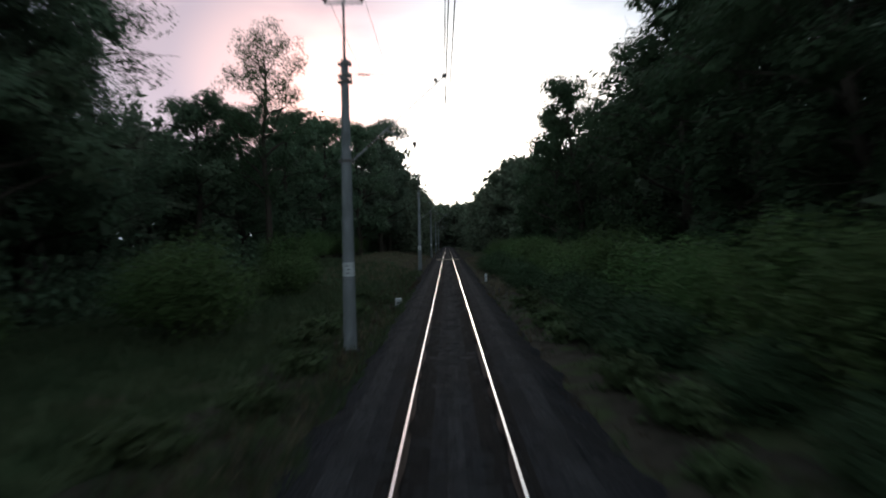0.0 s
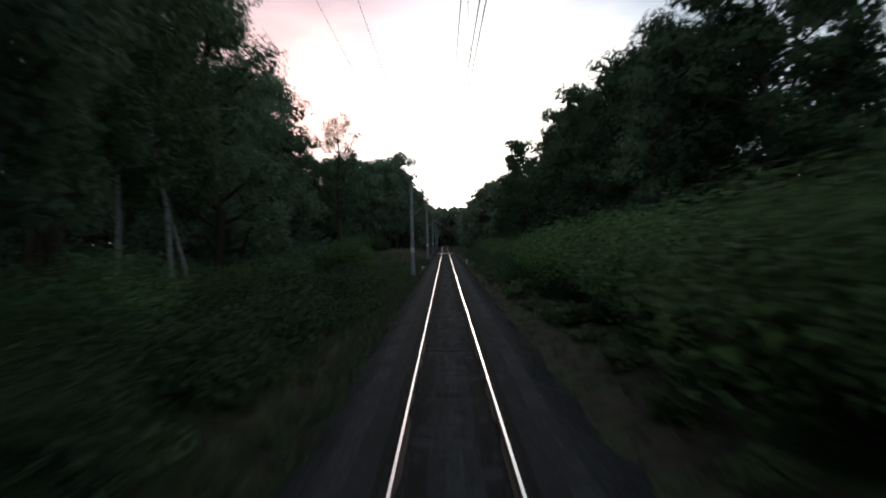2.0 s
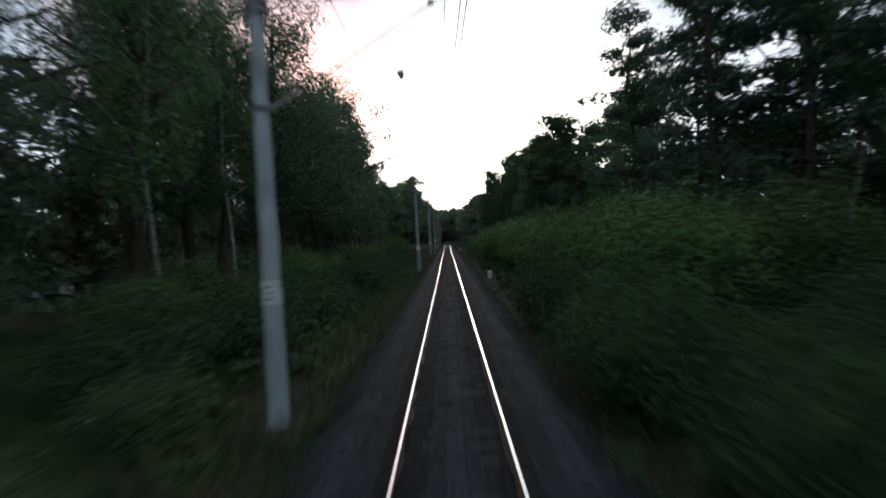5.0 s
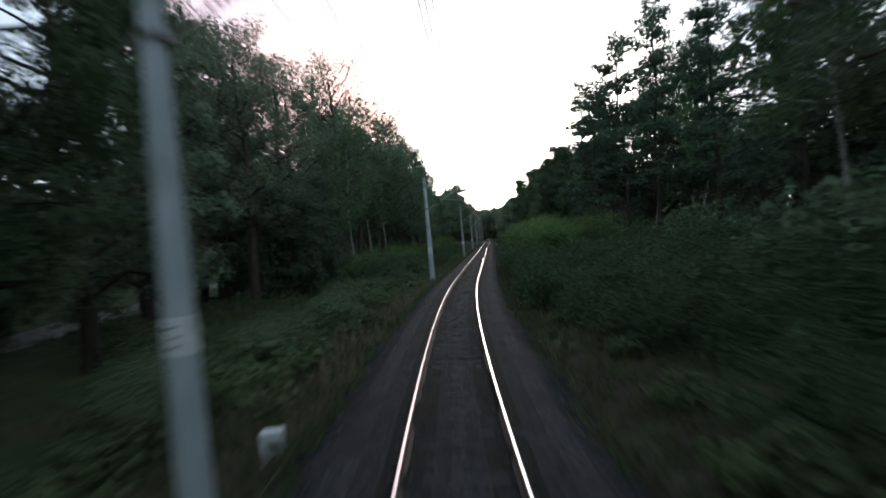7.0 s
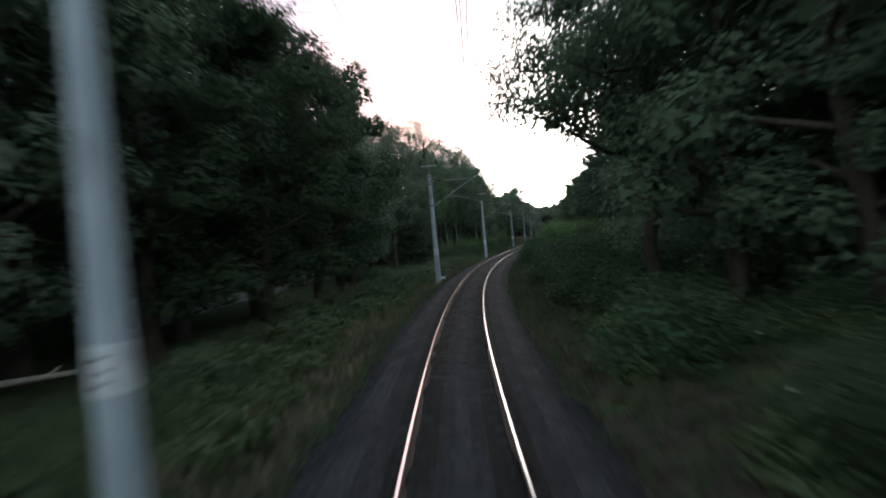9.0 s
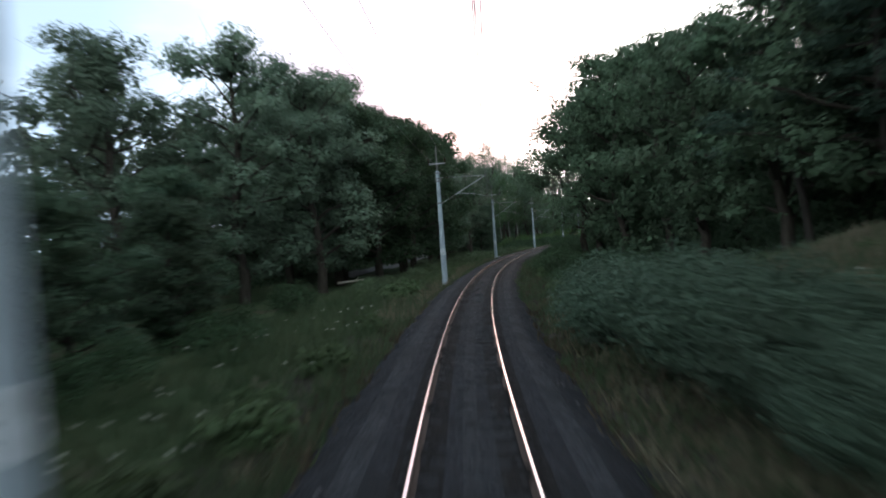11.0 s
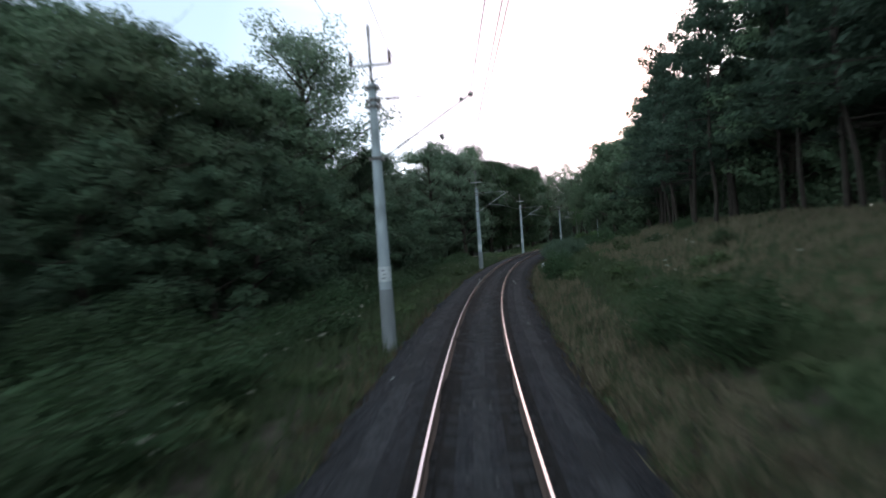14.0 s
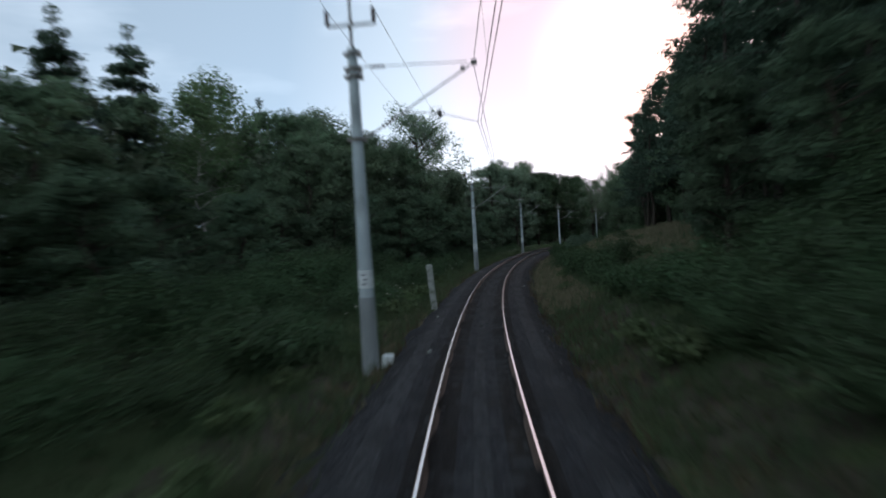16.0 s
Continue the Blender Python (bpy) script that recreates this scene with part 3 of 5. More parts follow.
def shrub(seed, h=2.6, r=1.7, n=34, each=34, leaf=0.17, mat=None, label="", name="shrub", droop=0.0, dome=0.55, low=0.3):
    """Many thin stems from one stool, with leaf sprays to the ground."""
    rng = np.random.default_rng(seed)
    tr = Tubes()
    centres = []
    for i in range(n):
        a, q = rng.uniform(0, 6.28), math.sqrt(rng.uniform(0.02, 1))
        top = np.array([math.cos(a) * q * r, math.sin(a) * q * r, h * (1 - dome * q * q) * rng.uniform(0.6, 1.1)])
        org = np.array([math.cos(a) * q * r * 0.25, math.sin(a) * q * r * 0.25, -0.15])
        if i % (2 if n > 20 else 6) == 0:
            tr.add(bent(rng, org, top, 3, 0.06), [0.022, 0.015, 0.006], 4)
        centres.append(top)
        centres.append(org + (top - org) * rng.uniform(low, 0.75) + rng.normal(size=3) * 0.15)
    sp = 0.21 * r
    v, f = leaves(rng, centres, (sp, sp, sp * 0.8), each, leaf, droop=droop)
    v2, f2 = leaves(rng, np.array(centres) * (0.78, 0.78, 0.85), (sp * 0.7, sp * 0.7, sp * 0.6), 6, leaf * 1.7, slim=0.9)
    v, f = np.concatenate([v, v2]), np.concatenate([f, f2 + len(v)])
    v[:, 2] = np.maximum(v[:, 2], 0.02)
    return plant(name, tr, v, f, M_BARK, mat or M_SHRUB, label, "shrub", "branchwork", "foliage")


def set_plant(proto, s, u, height_scale=1.0, width_scale=None, spin=0.0, tilt=0.0, sink=0.0, group=""):
    x, y = plan(s, u)
    w = width_scale or height_scale
    m = pose(float(x), float(y), float(ground_z(s, u)) - 0.05 - sink, tilt, 0, spin) @ Matrix.Diagonal((w, w, height_scale, 1))
    ob = copy_thing(proto, m)
    if group:
        ob["group"] = group
    return ob


# ---- ground: one sheet to the horizon ----


def build_ground():
    gx = np.concatenate([-np.geomspace(2500, 76, 22), np.arange(-74, 124, 1.5), np.geomspace(126, 2500, 22)])
    gy = np.concatenate([-np.geomspace(2500, 392, 16), np.arange(-390, 130, 1.5), np.geomspace(132, 2500, 22)])
    xx, yy = np.meshgrid(gx, gy)
    px, py = xx.ravel(), yy.ravel()
    sel = np.arange(0, len(S_ALL), 4)
    cx, cy, cs, ct = X_ALL[sel], Y_ALL[sel], S_ALL[sel], TH_ALL[sel]
    s = np.empty(len(px))
    u = np.empty(len(px))
    for a in range(0, len(px), 4000):
        b = slice(a, a + 4000)
        d2 = (px[b, None] - cx) ** 2 + (py[b, None] - cy) ** 2
        i = d2.argmin(1)
        along = (px[b] - cx[i]) * np.sin(ct[i]) - (py[b] - cy[i]) * np.cos(ct[i])
        s[b] = cs[i] + np.clip(along, -1.2, 1.2)
        u[b] = (px[b] - cx[i]) * np.cos(ct[i]) + (py[b] - cy[i]) * np.sin(ct[i])
    z = ground_z(s, u) - 0.35 * (1 - smooth(3.6, 5.4, np.abs(u)))
    v = np.stack([px, py, z], 1)
    nx, ny = len(gx), len(gy)
    idx = np.arange(nx * ny).reshape(ny, nx)
    f = np.stack([idx[:-1, :-1], idx[:-1, 1:], idx[1:, 1:], idx[1:, :-1]], -1).reshape(-1, 4)
    ob = new("ground", mesh_from("ground", v, f, M_GROUND, smooth_shade=True))
    tagged(ob, "grassy meadow and forest floor beside the railway", "ground", kind="structure")


build_ground()


def strip(name, s, us, zs, mat, canted=True, noise_amp=0.0, lanes=None, centre=None):
    """A long sheet along the line with the given cross-section."""
    rng = np.random.default_rng(3)
    us, zs = np.asarray(us, float), np.asarray(zs, float)
    ss, uu = np.meshgrid(s, us, indexing="ij")
    if centre is not None:
        uu = uu + np.asarray(centre)[:, None]
    if noise_amp:
        uu = uu + rng.normal(size=uu.shape) * noise_amp * (np.abs(uu) > 1.9)
    x, y = plan(ss, uu)
    z = np.broadcast_to(zs, ss.shape) + (lift(ss, uu) if canted else ground_z(ss, uu))
    if noise_amp:
        z = z + rng.normal(size=z.shape) * noise_amp * 0.16
    n, m = ss.shape
    idx = np.arange(n * m).reshape(n, m)
    f = np.stack([idx[:-1, :-1], idx[1:, :-1], idx[1:, 1:], idx[:-1, 1:]], -1).reshape(-1, 4)
    return mesh_from(name, np.stack([x, y, z], -1).reshape(-1, 3), f[:, ::-1], mat, np.tile(lanes, n - 1) if lanes else None, smooth_shade=True)


# lanes: 0 plain, 1 rail shadow in the colour, 2 dusty strips
ballast = new("ballast", strip("ballast", np.arange(-330, 415, 0.75), BALLAST_U,
                               BALLAST_Z, [M_BALLAST, M_RAILSHADE, M_DUST], noise_amp=0.12, lanes=[0, 0, 0, 2, 0, 1, 1, 0, 2, 0, 1, 1, 0, 2, 0, 0, 0]))
tagged(ballast, "dark crushed-stone ballast bed under the track", "ballast", kind="structure")

for side, us in ((-1, [-6.4, -5.6, -4.9, -4.3, -3.8, -3.4, -3.0, -2.6, -2.2]), (1, [2.2, 2.6, 3.0, 3.4, 3.8, 4.3, 4.9, 5.6, 6.4])):
    zs = [-0.14 if abs(a) > 6 else 0.0 for a in us]
    verge = new("verge", strip("verge", np.arange(-330, 415, 0.75), us, zs, M_VERGE, canted=False, noise_amp=0.14))
    tagged(verge, "bare brown soil with sparse growth along the ballast", "verge", kind="structure")

# ---- track ----
track = tagged(new("railway_track"), "single railway track with polished rails on concrete sleepers", "railway track")


def rail(u):
    """Flat-bottom rail: foot, web and worn head, with a bright running surface."""
    prof = [(-0.075, -0.172), (-0.075, -0.160), (-0.010, -0.140), (-0.010, -0.045), (-0.036, -0.035), (-0.036, -0.010), (-0.020, -0.002),
            (0.020, -0.002), (0.036, -0.010), (0.036, -0.035), (0.010, -0.045), (0.010, -0.140), (0.075, -0.160), (0.075, -0.172)]
    s = np.concatenate([np.arange(-330, -20, 3.0), np.arange(-20, 412, 1.0)])
    c = np.interp(s, CANT_AT, CANT)
    v = []
    for a, ca in zip(s, c):
        ca = radians(ca)
        for du, dz in prof:
            x, y = plan(a, u + du * math.cos(ca) + dz * math.sin(ca) * 0)
            v.append((float(x), float(y), float(-(u + du) * math.tan(ca)) + dz))
    n, m = len(s), len(prof)
    f, mi = [], []
    for i in range(n - 1):
        for j in range(m):
            k = (j + 1) % m
            f.append((i * m + j, i * m + k, (i + 1) * m + k, (i + 1) * m + j))
            mi.append(1 if j == 6 else 0)
    me = mesh_from("rail", np.array(v), f, [M_RAIL, M_RAILTOP], mi)
    child("rail", me, track, "rusty steel rail with a polished head")


rail(-0.7535)
rail(0.7535)

# ---- overhead line masts ----
MASTS = [-237.0, -182.0, -128.0, -74.0, -20.5, 39.0, 92.0, 137.5, 179.6, 221.5, 265.0, 307.1, 350.0]
MAST_U = [-3.4, -3.4, -3.4, -3.4, -3.4, -3.1, -3.5, -3.28, -3.2, -2.93, -2.93, -2.92, -2.95]
# height of the concrete head over the rails, of the feeder arm and the pole's tip over the head
HEAD = [8.95, 8.95, 8.95, 8.95, 8.95, 8.4, 8.2, 8.0, 7.95, 7.95, 7.95, 7.95, 7.95]
ARM_UP = [1.9, 1.9, 1.9, 1.9, 1.9, 1.45, 1.1, 0.7, 0.58, 0.58, 0.58, 0.62, 0.6]
TIP_UP = [2.9, 2.9, 2.9, 2.9, 2.9, 2.8, 2.4, 2.0, 1.85, 1.8, 1.85, 1.85, 1.8]


STAGGER = [-0.1, 0.3, -0.1, 0.3, -0.1, 0.48, 0.3, 0.0, 0.42, 0.27, 0.2, 0.3, -0.3]


def stag(i):
    return STAGGER[i]


def insulator(bm, a, b, r=0.06, sheds=5):
    a, b = Vector(a), Vector(b)
    add_tube(bm, a, b, r * 0.35, r * 0.35, 8)
    for i in range(sheds):
        c = a.lerp(b, (i + 0.5) / sheds)
        d = (b - a).normalized() * ((b - a).length / sheds * 0.28)
        add_tube(bm, c - d, c + d, r, r * 0.55, 10)


def mast(s, u0, top, arm_up, pole, stagger, plate=True, box=False):
    """Tapered concrete mast with a steel top pole, feeder arm and one cantilever."""
    root = tagged(new("catenary_mast"), "grey tapered concrete overhead line mast beside the track", "mast", group="masts along the line")
    x, y = plan(s, u0)
    gz = float(ground_z(s, u0))
    root.matrix_basis = pose(float(x), float(y), gz, 0, 0, math.degrees(float(turn_at(s))))
    head = top - gz
    bm = bmesh.new()
    add_tube(bm, (0, 0, -0.5), (0, 0, head), 0.235, 0.125, 12)
    part("shaft", bm, M_DARKMAST if s < 60 else M_CONCRETE, root, smooth_shade=False)
    bm = bmesh.new()
    add_box(bm, (0.62, 0.62, 0.4), (0, 0, -0.12), bevel=0.04)
    part("footing", bm, M_SLEEPER, root)
    bm = bmesh.new()
    add_tube(bm, (0, 0, head - 1.1), (0, 0, head + pole), 0.05, 0.035, 8)
    add_tube(bm, (0, 0, head + pole - 0.35), (0, 0, head + pole), 0.05, 0.05, 8)
    part("top_pole", bm, M_STEEL, root)
    for z, r in ((head - 0.15, 0.165), (head - 0.55, 0.17), (head - 0.75, 0.18), (5.55 - gz, 0.19)):
        bm = bmesh.new()
        add_tube(bm, (0, 0, z - 0.05), (0, 0, z + 0.05), r, r, 12)
        add_box(bm, (0.10, 0.12, 0.16), (r + 0.02, 0, z), bevel=0.01)
        add_box(bm, (0.08, 0.10, 0.12), (-r - 0.02, 0, z), bevel=0.01)
        part("clamp", bm, M_STEEL, root)
    arm_z = head + arm_up
    bm = bmesh.new()
    add_box(bm, (1.25, 0.07, 0.07), (0, 0, arm_z), bevel=0.008)
    add_box(bm, (0.16, 0.12, 0.12), (0, 0, arm_z), bevel=0.01)
    part("feeder_arm", bm, M_GALV, root)
    for ux in (-0.62, 0.62):
        bm = bmesh.new()
        insulator(bm, (ux, 0, arm_z), (ux, 0, arm_z + 0.42), 0.075, 5)
        part("feeder_insulator", bm, M_INSUL, root, smooth_shade=True)
    # cantilever: top tie, raking tube, steady arm
    reach = -u0 + stagger * 0.8
    z_m = head - 0.6
    z_c = 5.80 - gz
    bm = bmesh.new()
    add_tube(bm, (0.2, 0, head - 0.5), (reach - 0.15, 0, z_m + 0.03), 0.015, 0.015, 6)
    part("top_tie", bm, M_GALV, root)
    bm = bmesh.new()
    insulator(bm, (0.45, 0, head - 0.51), (0.85, 0, head - 0.52), 0.055, 5)
    part("tie_insulator", bm, M_INSUL, root, smooth_shade=True)
    bm = bmesh.new()
    add_tube(bm, (0.2, 0, 5.55 - gz), (reach + 0.05, 0, z_m + 0.02), 0.026, 0.024, 8)
    part("raking_tube", bm, M_GALV, root)
    bm = bmesh.new()
    a, b = Vector((0.2, 0, 5.55 - gz)), Vector((reach + 0.05, 0, z_m + 0.02))
    insulator(bm, a.lerp(b, 0.16), a.lerp(b, 0.30), 0.06, 5)
    part("strut_insulator", bm, M_INSUL, root, smooth_shade=True)
    bm = bmesh.new()
    add_box(bm, (0.16, 0.10, 0.14), (reach + 0.02, 0, z_m), bevel=0.02)
    part("wire_clamp", bm, M_STEEL, root)
    bm = bmesh.new()
    add_box(bm, (0.12, 0.10, 0.12), (reach - 0.28, 0, z_m - 0.14), bevel=0.02)
    part("tube_fitting", bm, M_STEEL, root)
    u_c = -u0 + stagger
    bm = bmesh.new()
    add_tube(bm, a.lerp(b, 0.36), (u_c - 0.95, 0, z_c + 0.28), 0.016, 0.016, 6)
    add_tube(bm, (u_c - 0.95, 0, z_c + 0.28), (u_c, 0, z_c), 0.011, 0.010, 6)
    part("steady_arm", bm, M_GALV, root)
    bm = bmesh.new()
    add_tube(bm, (u_c - 1.02, 0, z_c + 0.36), (u_c - 0.98, 0, z_c + 0.18), 0.075, 0.035, 8)
    part("arm_bracket", bm, M_STEEL, root)
    if s > 200:
        bm = bmesh.new()
        add_tube(bm, (0, 0, -0.4), (0, 0, 2.3), 0.237, 0.214, 12)
        part("base_coat", bm, M_DARKMAST, root, "darker lower length of the shaft")
    if plate:
        bm = bmesh.new()
        add_tube(bm, (0, 0, 2.55), (0, 0, 3.02), 0.209, 0.204, 12)
        pl = part("painted_band", bm, M_BAND, root, "pale painted number band with dark bars")
        for zz, ww, xx in ((2.90, 0.12, -0.02), (2.78, 0.09, 0.02), (2.66, 0.11, -0.01)):
            bm = bmesh.new()
            add_box(bm, (ww, 0.02, 0.035), (xx, -0.203, zz))
            part("number_bar", bm, M_INK, pl)
    if box:
        bm = bmesh.new()
        add_box(bm, (0.30, 0.30, 0.7), (0.46, -0.1, 0.42), (0, 5, 12), bevel=0.03)
        part("earthing_block", bm, M_BAND, root, "pale concrete block at the mast foot")
    return root


for i, s in enumerate(MASTS):
    mast(s, MAST_U[i], HEAD[i], ARM_UP[i], TIP_UP[i], stag(i), True, s == 307.1)


def wire(name, pts, r, label):
    """A thin round wire hung through the given places."""
    tb = Tubes()
    tb.add([np.array(p) for p in pts], [r] * len(pts), 5)
    ob = new(name, mesh_from(name, np.array(tb.v), tb.f, M_WIRE, smooth_shade=True))
    return tagged(ob, label, "wire", group="overhead wires", kind="structure")


def span_wire(name, u_of, z_of, sag, r, label, n=9):
    pts = []
    for i in range(len(MASTS) - 1):
        a, b = MASTS[i], MASTS[i + 1]
        ax, ay = plan(a, u_of(i))
        bx, by = plan(b, u_of(i + 1))
        for t in np.linspace(0, 1, n)[: None if i == len(MASTS) - 2 else -1]:
            z = z_of(i) * (1 - t) + z_of(i + 1) * t - 4 * sag * t * (1 - t)
            pts.append((float(ax + (bx - ax) * t), float(ay + (by - ay) * t), z))
    return wire(name, pts, r, label)


span_wire("messenger_wire", lambda i: stag(i) * 0.8, lambda i: HEAD[i] - 0.6, 0.8, 0.009, "dark messenger wire sagging between the masts")
span_wire("contact_wire", lambda i: stag(i) - 0.03, lambda i: 5.80, 0.03, 0.008, "dark copper contact wire over the track")
span_wire("contact_wire", lambda i: stag(i) + 0.05, lambda i: 5.80, 0.03, 0.008, "dark copper contact wire over the track")
for du in (-0.62, 0.62):
    span_wire("feeder_wire", lambda i: MAST_U[i] + du, lambda i: HEAD[i] + ARM_UP[i] + 0.42, 0.6, 0.007, "thin feeder wire on the mast tops")


def droppers():
    tb = Tubes()
    for i in range(len(MASTS) - 1):
        a, b = MASTS[i], MASTS[i + 1]
        if b < -90:
            continue
        for t in (0.12, 0.3, 0.5, 0.7, 0.88):
            mx = np.array(plan(a, stag(i) * 0.8)) * (1 - t) + np.array(plan(b, stag(i + 1) * 0.8)) * t
            cx = np.array(plan(a, stag(i))) * (1 - t) + np.array(plan(b, stag(i + 1))) * t
            tb.add([np.array([*mx, (HEAD[i] - 0.6) * (1 - t) + (HEAD[i + 1] - 0.6) * t - 3.2 * t * (1 - t)]), np.array([*cx, 5.80 - 0.12 * t * (1 - t)])], [0.004, 0.004], 4)
    ob = new("dropper_wires", mesh_from("dropper_wires", np.array(tb.v), tb.f, M_WIRE))
    tagged(ob, "thin dropper wires between messenger and contact wire", "wire", kind="stuff")


droppers()

# ---- small lineside things ----


def marker_stone(s, u, h=0.55, w=0.34, spin=0.0, lean=0.0):
    root = tagged(new("marker_stone"), "short white painted concrete distance marker in the grass", "marker stone", group="distance markers")
    x, y = plan(s, u)
    root.matrix_basis = pose(float(x), float(y), float(max(ground_z(s, u), -0.95)), lean, lean, math.degrees(float(turn_at(s))) + spin)
    bm = bmesh.new()
    add_box(bm, (w, w * 0.7, h + 0.3), (0, 0, h / 2 - 0.15), bevel=0.03)
    part("stone", bm, M_BAND, root)
    bm = bmesh.new()
    add_box(bm, (w * 0.5, 0.006, 0.12), (0, -w * 0.35 - 0.003, h * 0.6))
    part("number_bar", bm, M_INK, root)
    return root


marker_stone(52.3, 3.5, 0.6)
marker_stone(221.8, 3.35, 0.6)
marker_stone(-34.0, -2.85, 0.6)
marker_stone(134.3, -3.3, 0.62, 0.4, spin=8)
marker_stone(-54.0, 3.3, 0.7, 0.2)


def post(s, u, h, w, lean):
    root = tagged(new("concrete_post"), "leaning weathered concrete post at the ballast edge", "post")
    x, y = plan(s, u)
    root.matrix_basis = pose(float(x), float(y), float(ground_z(s, u)), 0, lean, math.degrees(float(turn_at(s))))
    bm = bmesh.new()
    add_box(bm, (w, w * 0.6, h + 0.4), (0, 0, h / 2 - 0.2), bevel=0.03)
    part("shaft", bm, M_POST, root)
    return root


post(295.6, -2.3, 2.65, 0.27, -4)

def slab(s, u):
    root = tagged(new("concrete_slab"), "pale flat concrete slab lying at the ballast edge", "slab")
    x, y = plan(s, u)
    root.matrix_basis = pose(float(x), float(y), float(surface_z(s, u)), 3, -4, math.degrees(float(turn_at(s))) + 12)
    bm = bmesh.new()
    add_box(bm, (0.95, 0.5, 0.22), (0, 0, 0.04), bevel=0.025)
    part("block", bm, M_BAND, root)


slab(96.5, -3.35)


def pale_stone(s, u, r, seed):
    """A rough light stone, half sunk in the ballast."""
    rng = random.Random(seed)
    bm = bmesh.new()
    bmesh.ops.create_icosphere(bm, subdivisions=2, radius=r)
    for v in bm.verts:
        v.co *= rng.uniform(0.78, 1.18)
        v.co.z *= 0.62
    me = bpy.data.meshes.new("pale_stone")
    bm.to_mesh(me)
    bm.free()
    me.materials.append(M_POST)
    x, y = plan(s, u)
    ob = tagged(new("pale_stone", me), "pale grey fist-sized stone lying on the dark ballast", "stone", group="pale stones on the ballast")
    ob.matrix_basis = pose(float(x), float(y), float(surface_z(s, u)) + r * 0.25, 0, 0, rng.uniform(0, 360))


for k, (s, u, r) in enumerate(((307.5, -1.3, 0.075), (300.5, -1.7, 0.06), (232.5, 3.6, 0.09), (229.5, 0.05, 0.06), (242.0, -1.05, 0.08), (243.5, 1.3, 0.07), (244.6, 1.45, 0.06),
                               (37.0, -2.9, 0.11), (224.5, 2.9, 0.09), (311.5, 2.5, 0.07), (263.0, 1.6, 0.05), (271.0, -1.9, 0.06), (285.0, 1.9, 0.06))):
    pale_stone(s, u, r * 0.85, k)

crossing = tagged(new("crossing_board"), "pale timber board laid across the track", "board", kind="structure")
bm = bmesh.new()
add_box(bm, (3.4, 0.3, 0.1), bevel=0.01)
cb = part("board", bm, M_LOG, crossing)
crossing.matrix_basis = pose(0, 93, -0.02)

path_s = np.arange(20, 150, 2.0)
path_u = np.interp(path_s, [20, 40, 60, 75, 105, 120, 136, 150], [-40, -36, -33, -31.5, -26.5, -24.5, -23, -22.5])
path_strip = new("path", strip("path", path_s, [-1.7, -0.9, 0.0, 0.9, 1.7], [0.02, 0.06, 0.07, 0.06, 0.02], M_PATH, canted=False, centre=path_u))
tagged(path_strip, "pale gravel forest path beside the line", "path", kind="structure")

# ---- trees: prototypes, then the stands ----
KEEP = []


def proto(ob):
    KEEP.append(ob)
    return ob


OAK = [proto(broad_tree(11 + i, 17, 4.8, 0.12, 1.05, 0.19, label="tall dark green broad-leaved tree with a dense crown", each=52, lobed=True)) for i in range(4)]
OPEN = [proto(broad_tree(25 + i, 17, 5.2, 0.25, 0.9, 0.17, label="old ash tree with an open crown of visible limbs", name="ash_tree", airy=0.6, each=105)) for i in range(2)]
WIDE = [proto(broad_tree(21 + i, 17, 6.6, 0.40, 1.2, 0.185, label="old broad oak with limbs reaching over the line", airy=0.2, each=170, puff=0.10)) for i in range(2)]
NEAR = [proto(broad_tree(15 + i, 17, 4.9, 0.12, 1.05, 0.165, label="tall dark green broad-leaved tree with a dense crown", each=80, lobed=True)) for i in range(2)]
# oaks again, with leaves coloured as if against the light
DARK = [proto(broad_tree(13 + i, 17, 4.9, 0.12, 1.05, 0.18, M_SHADE_LEAF, label="tall oak with a dense rounded crown, leaves darkened as in silhouette", each=56, lobed=True)) for i in range(2)]
HORN = [proto(broad_tree(17 + i, 17, 5.0, 0.13, 1.1, 0.165, M_SHADE_LEAF, name="hornbeam_tree", label="hornbeam with layered boughs hanging low over the path, leaves darkened for shade", each=80, puff=0.125, lobed=True)) for i in range(2)]
LIME = [proto(broad_tree(41 + i, 17, 4.6, 0.10, 1.05, 0.20, M_PALED_LIME, name="lime_tree", label="full-crowned lime tree, leaf green lightened as by haze", each=44, lobed=True)) for i in range(3)]
ALDER = [proto(broad_tree(31 + i, 11, 3.4, 0.06, 1.0, 0.13, M_ALDER, name="alder_tree", label="bushy mid-green alder with leaves down to the ground", each=62, lobed=True)) for i in range(3)]
AIRY = [proto(broad_tree(51 + i, 18, 3.8, 0.28, 0.9, 0.15, M_PALED_ASPEN, name="aspen_tree", label="tall airy aspen with gaps in its crown", airy=0.5, each=105)) for i in range(2)]
# AIRY in dark shrub green: its silhouette against the glow is coloured in
SKYLINE = [proto(broad_tree(51 + i, 18, 3.8, 0.28, 0.9, 0.15, M_SHRUB, name="aspen_tree", label="aspen standing above the wood, leaves darkened as in silhouette", airy=0.5, each=120)) for i in range(2)]
POPLAR = [proto(broad_tree(57 + i, 18, 4.4, 0.36, 1.15, 0.14, M_PALED_LIME, name="poplar_tree", label="tall poplar with a light crown full of gaps", airy=0.46, each=52, puff=0.12)) for i in range(2)]
LONE = [proto(broad_tree(63 + i, 18, 4.6, 0.36, 1.25, 0.185, M_PALED_LIME, name="poplar_tree", label="lone poplar with an egg-shaped crown full of gaps", airy=0.46, each=86, puff=0.125)) for i in range(2)]
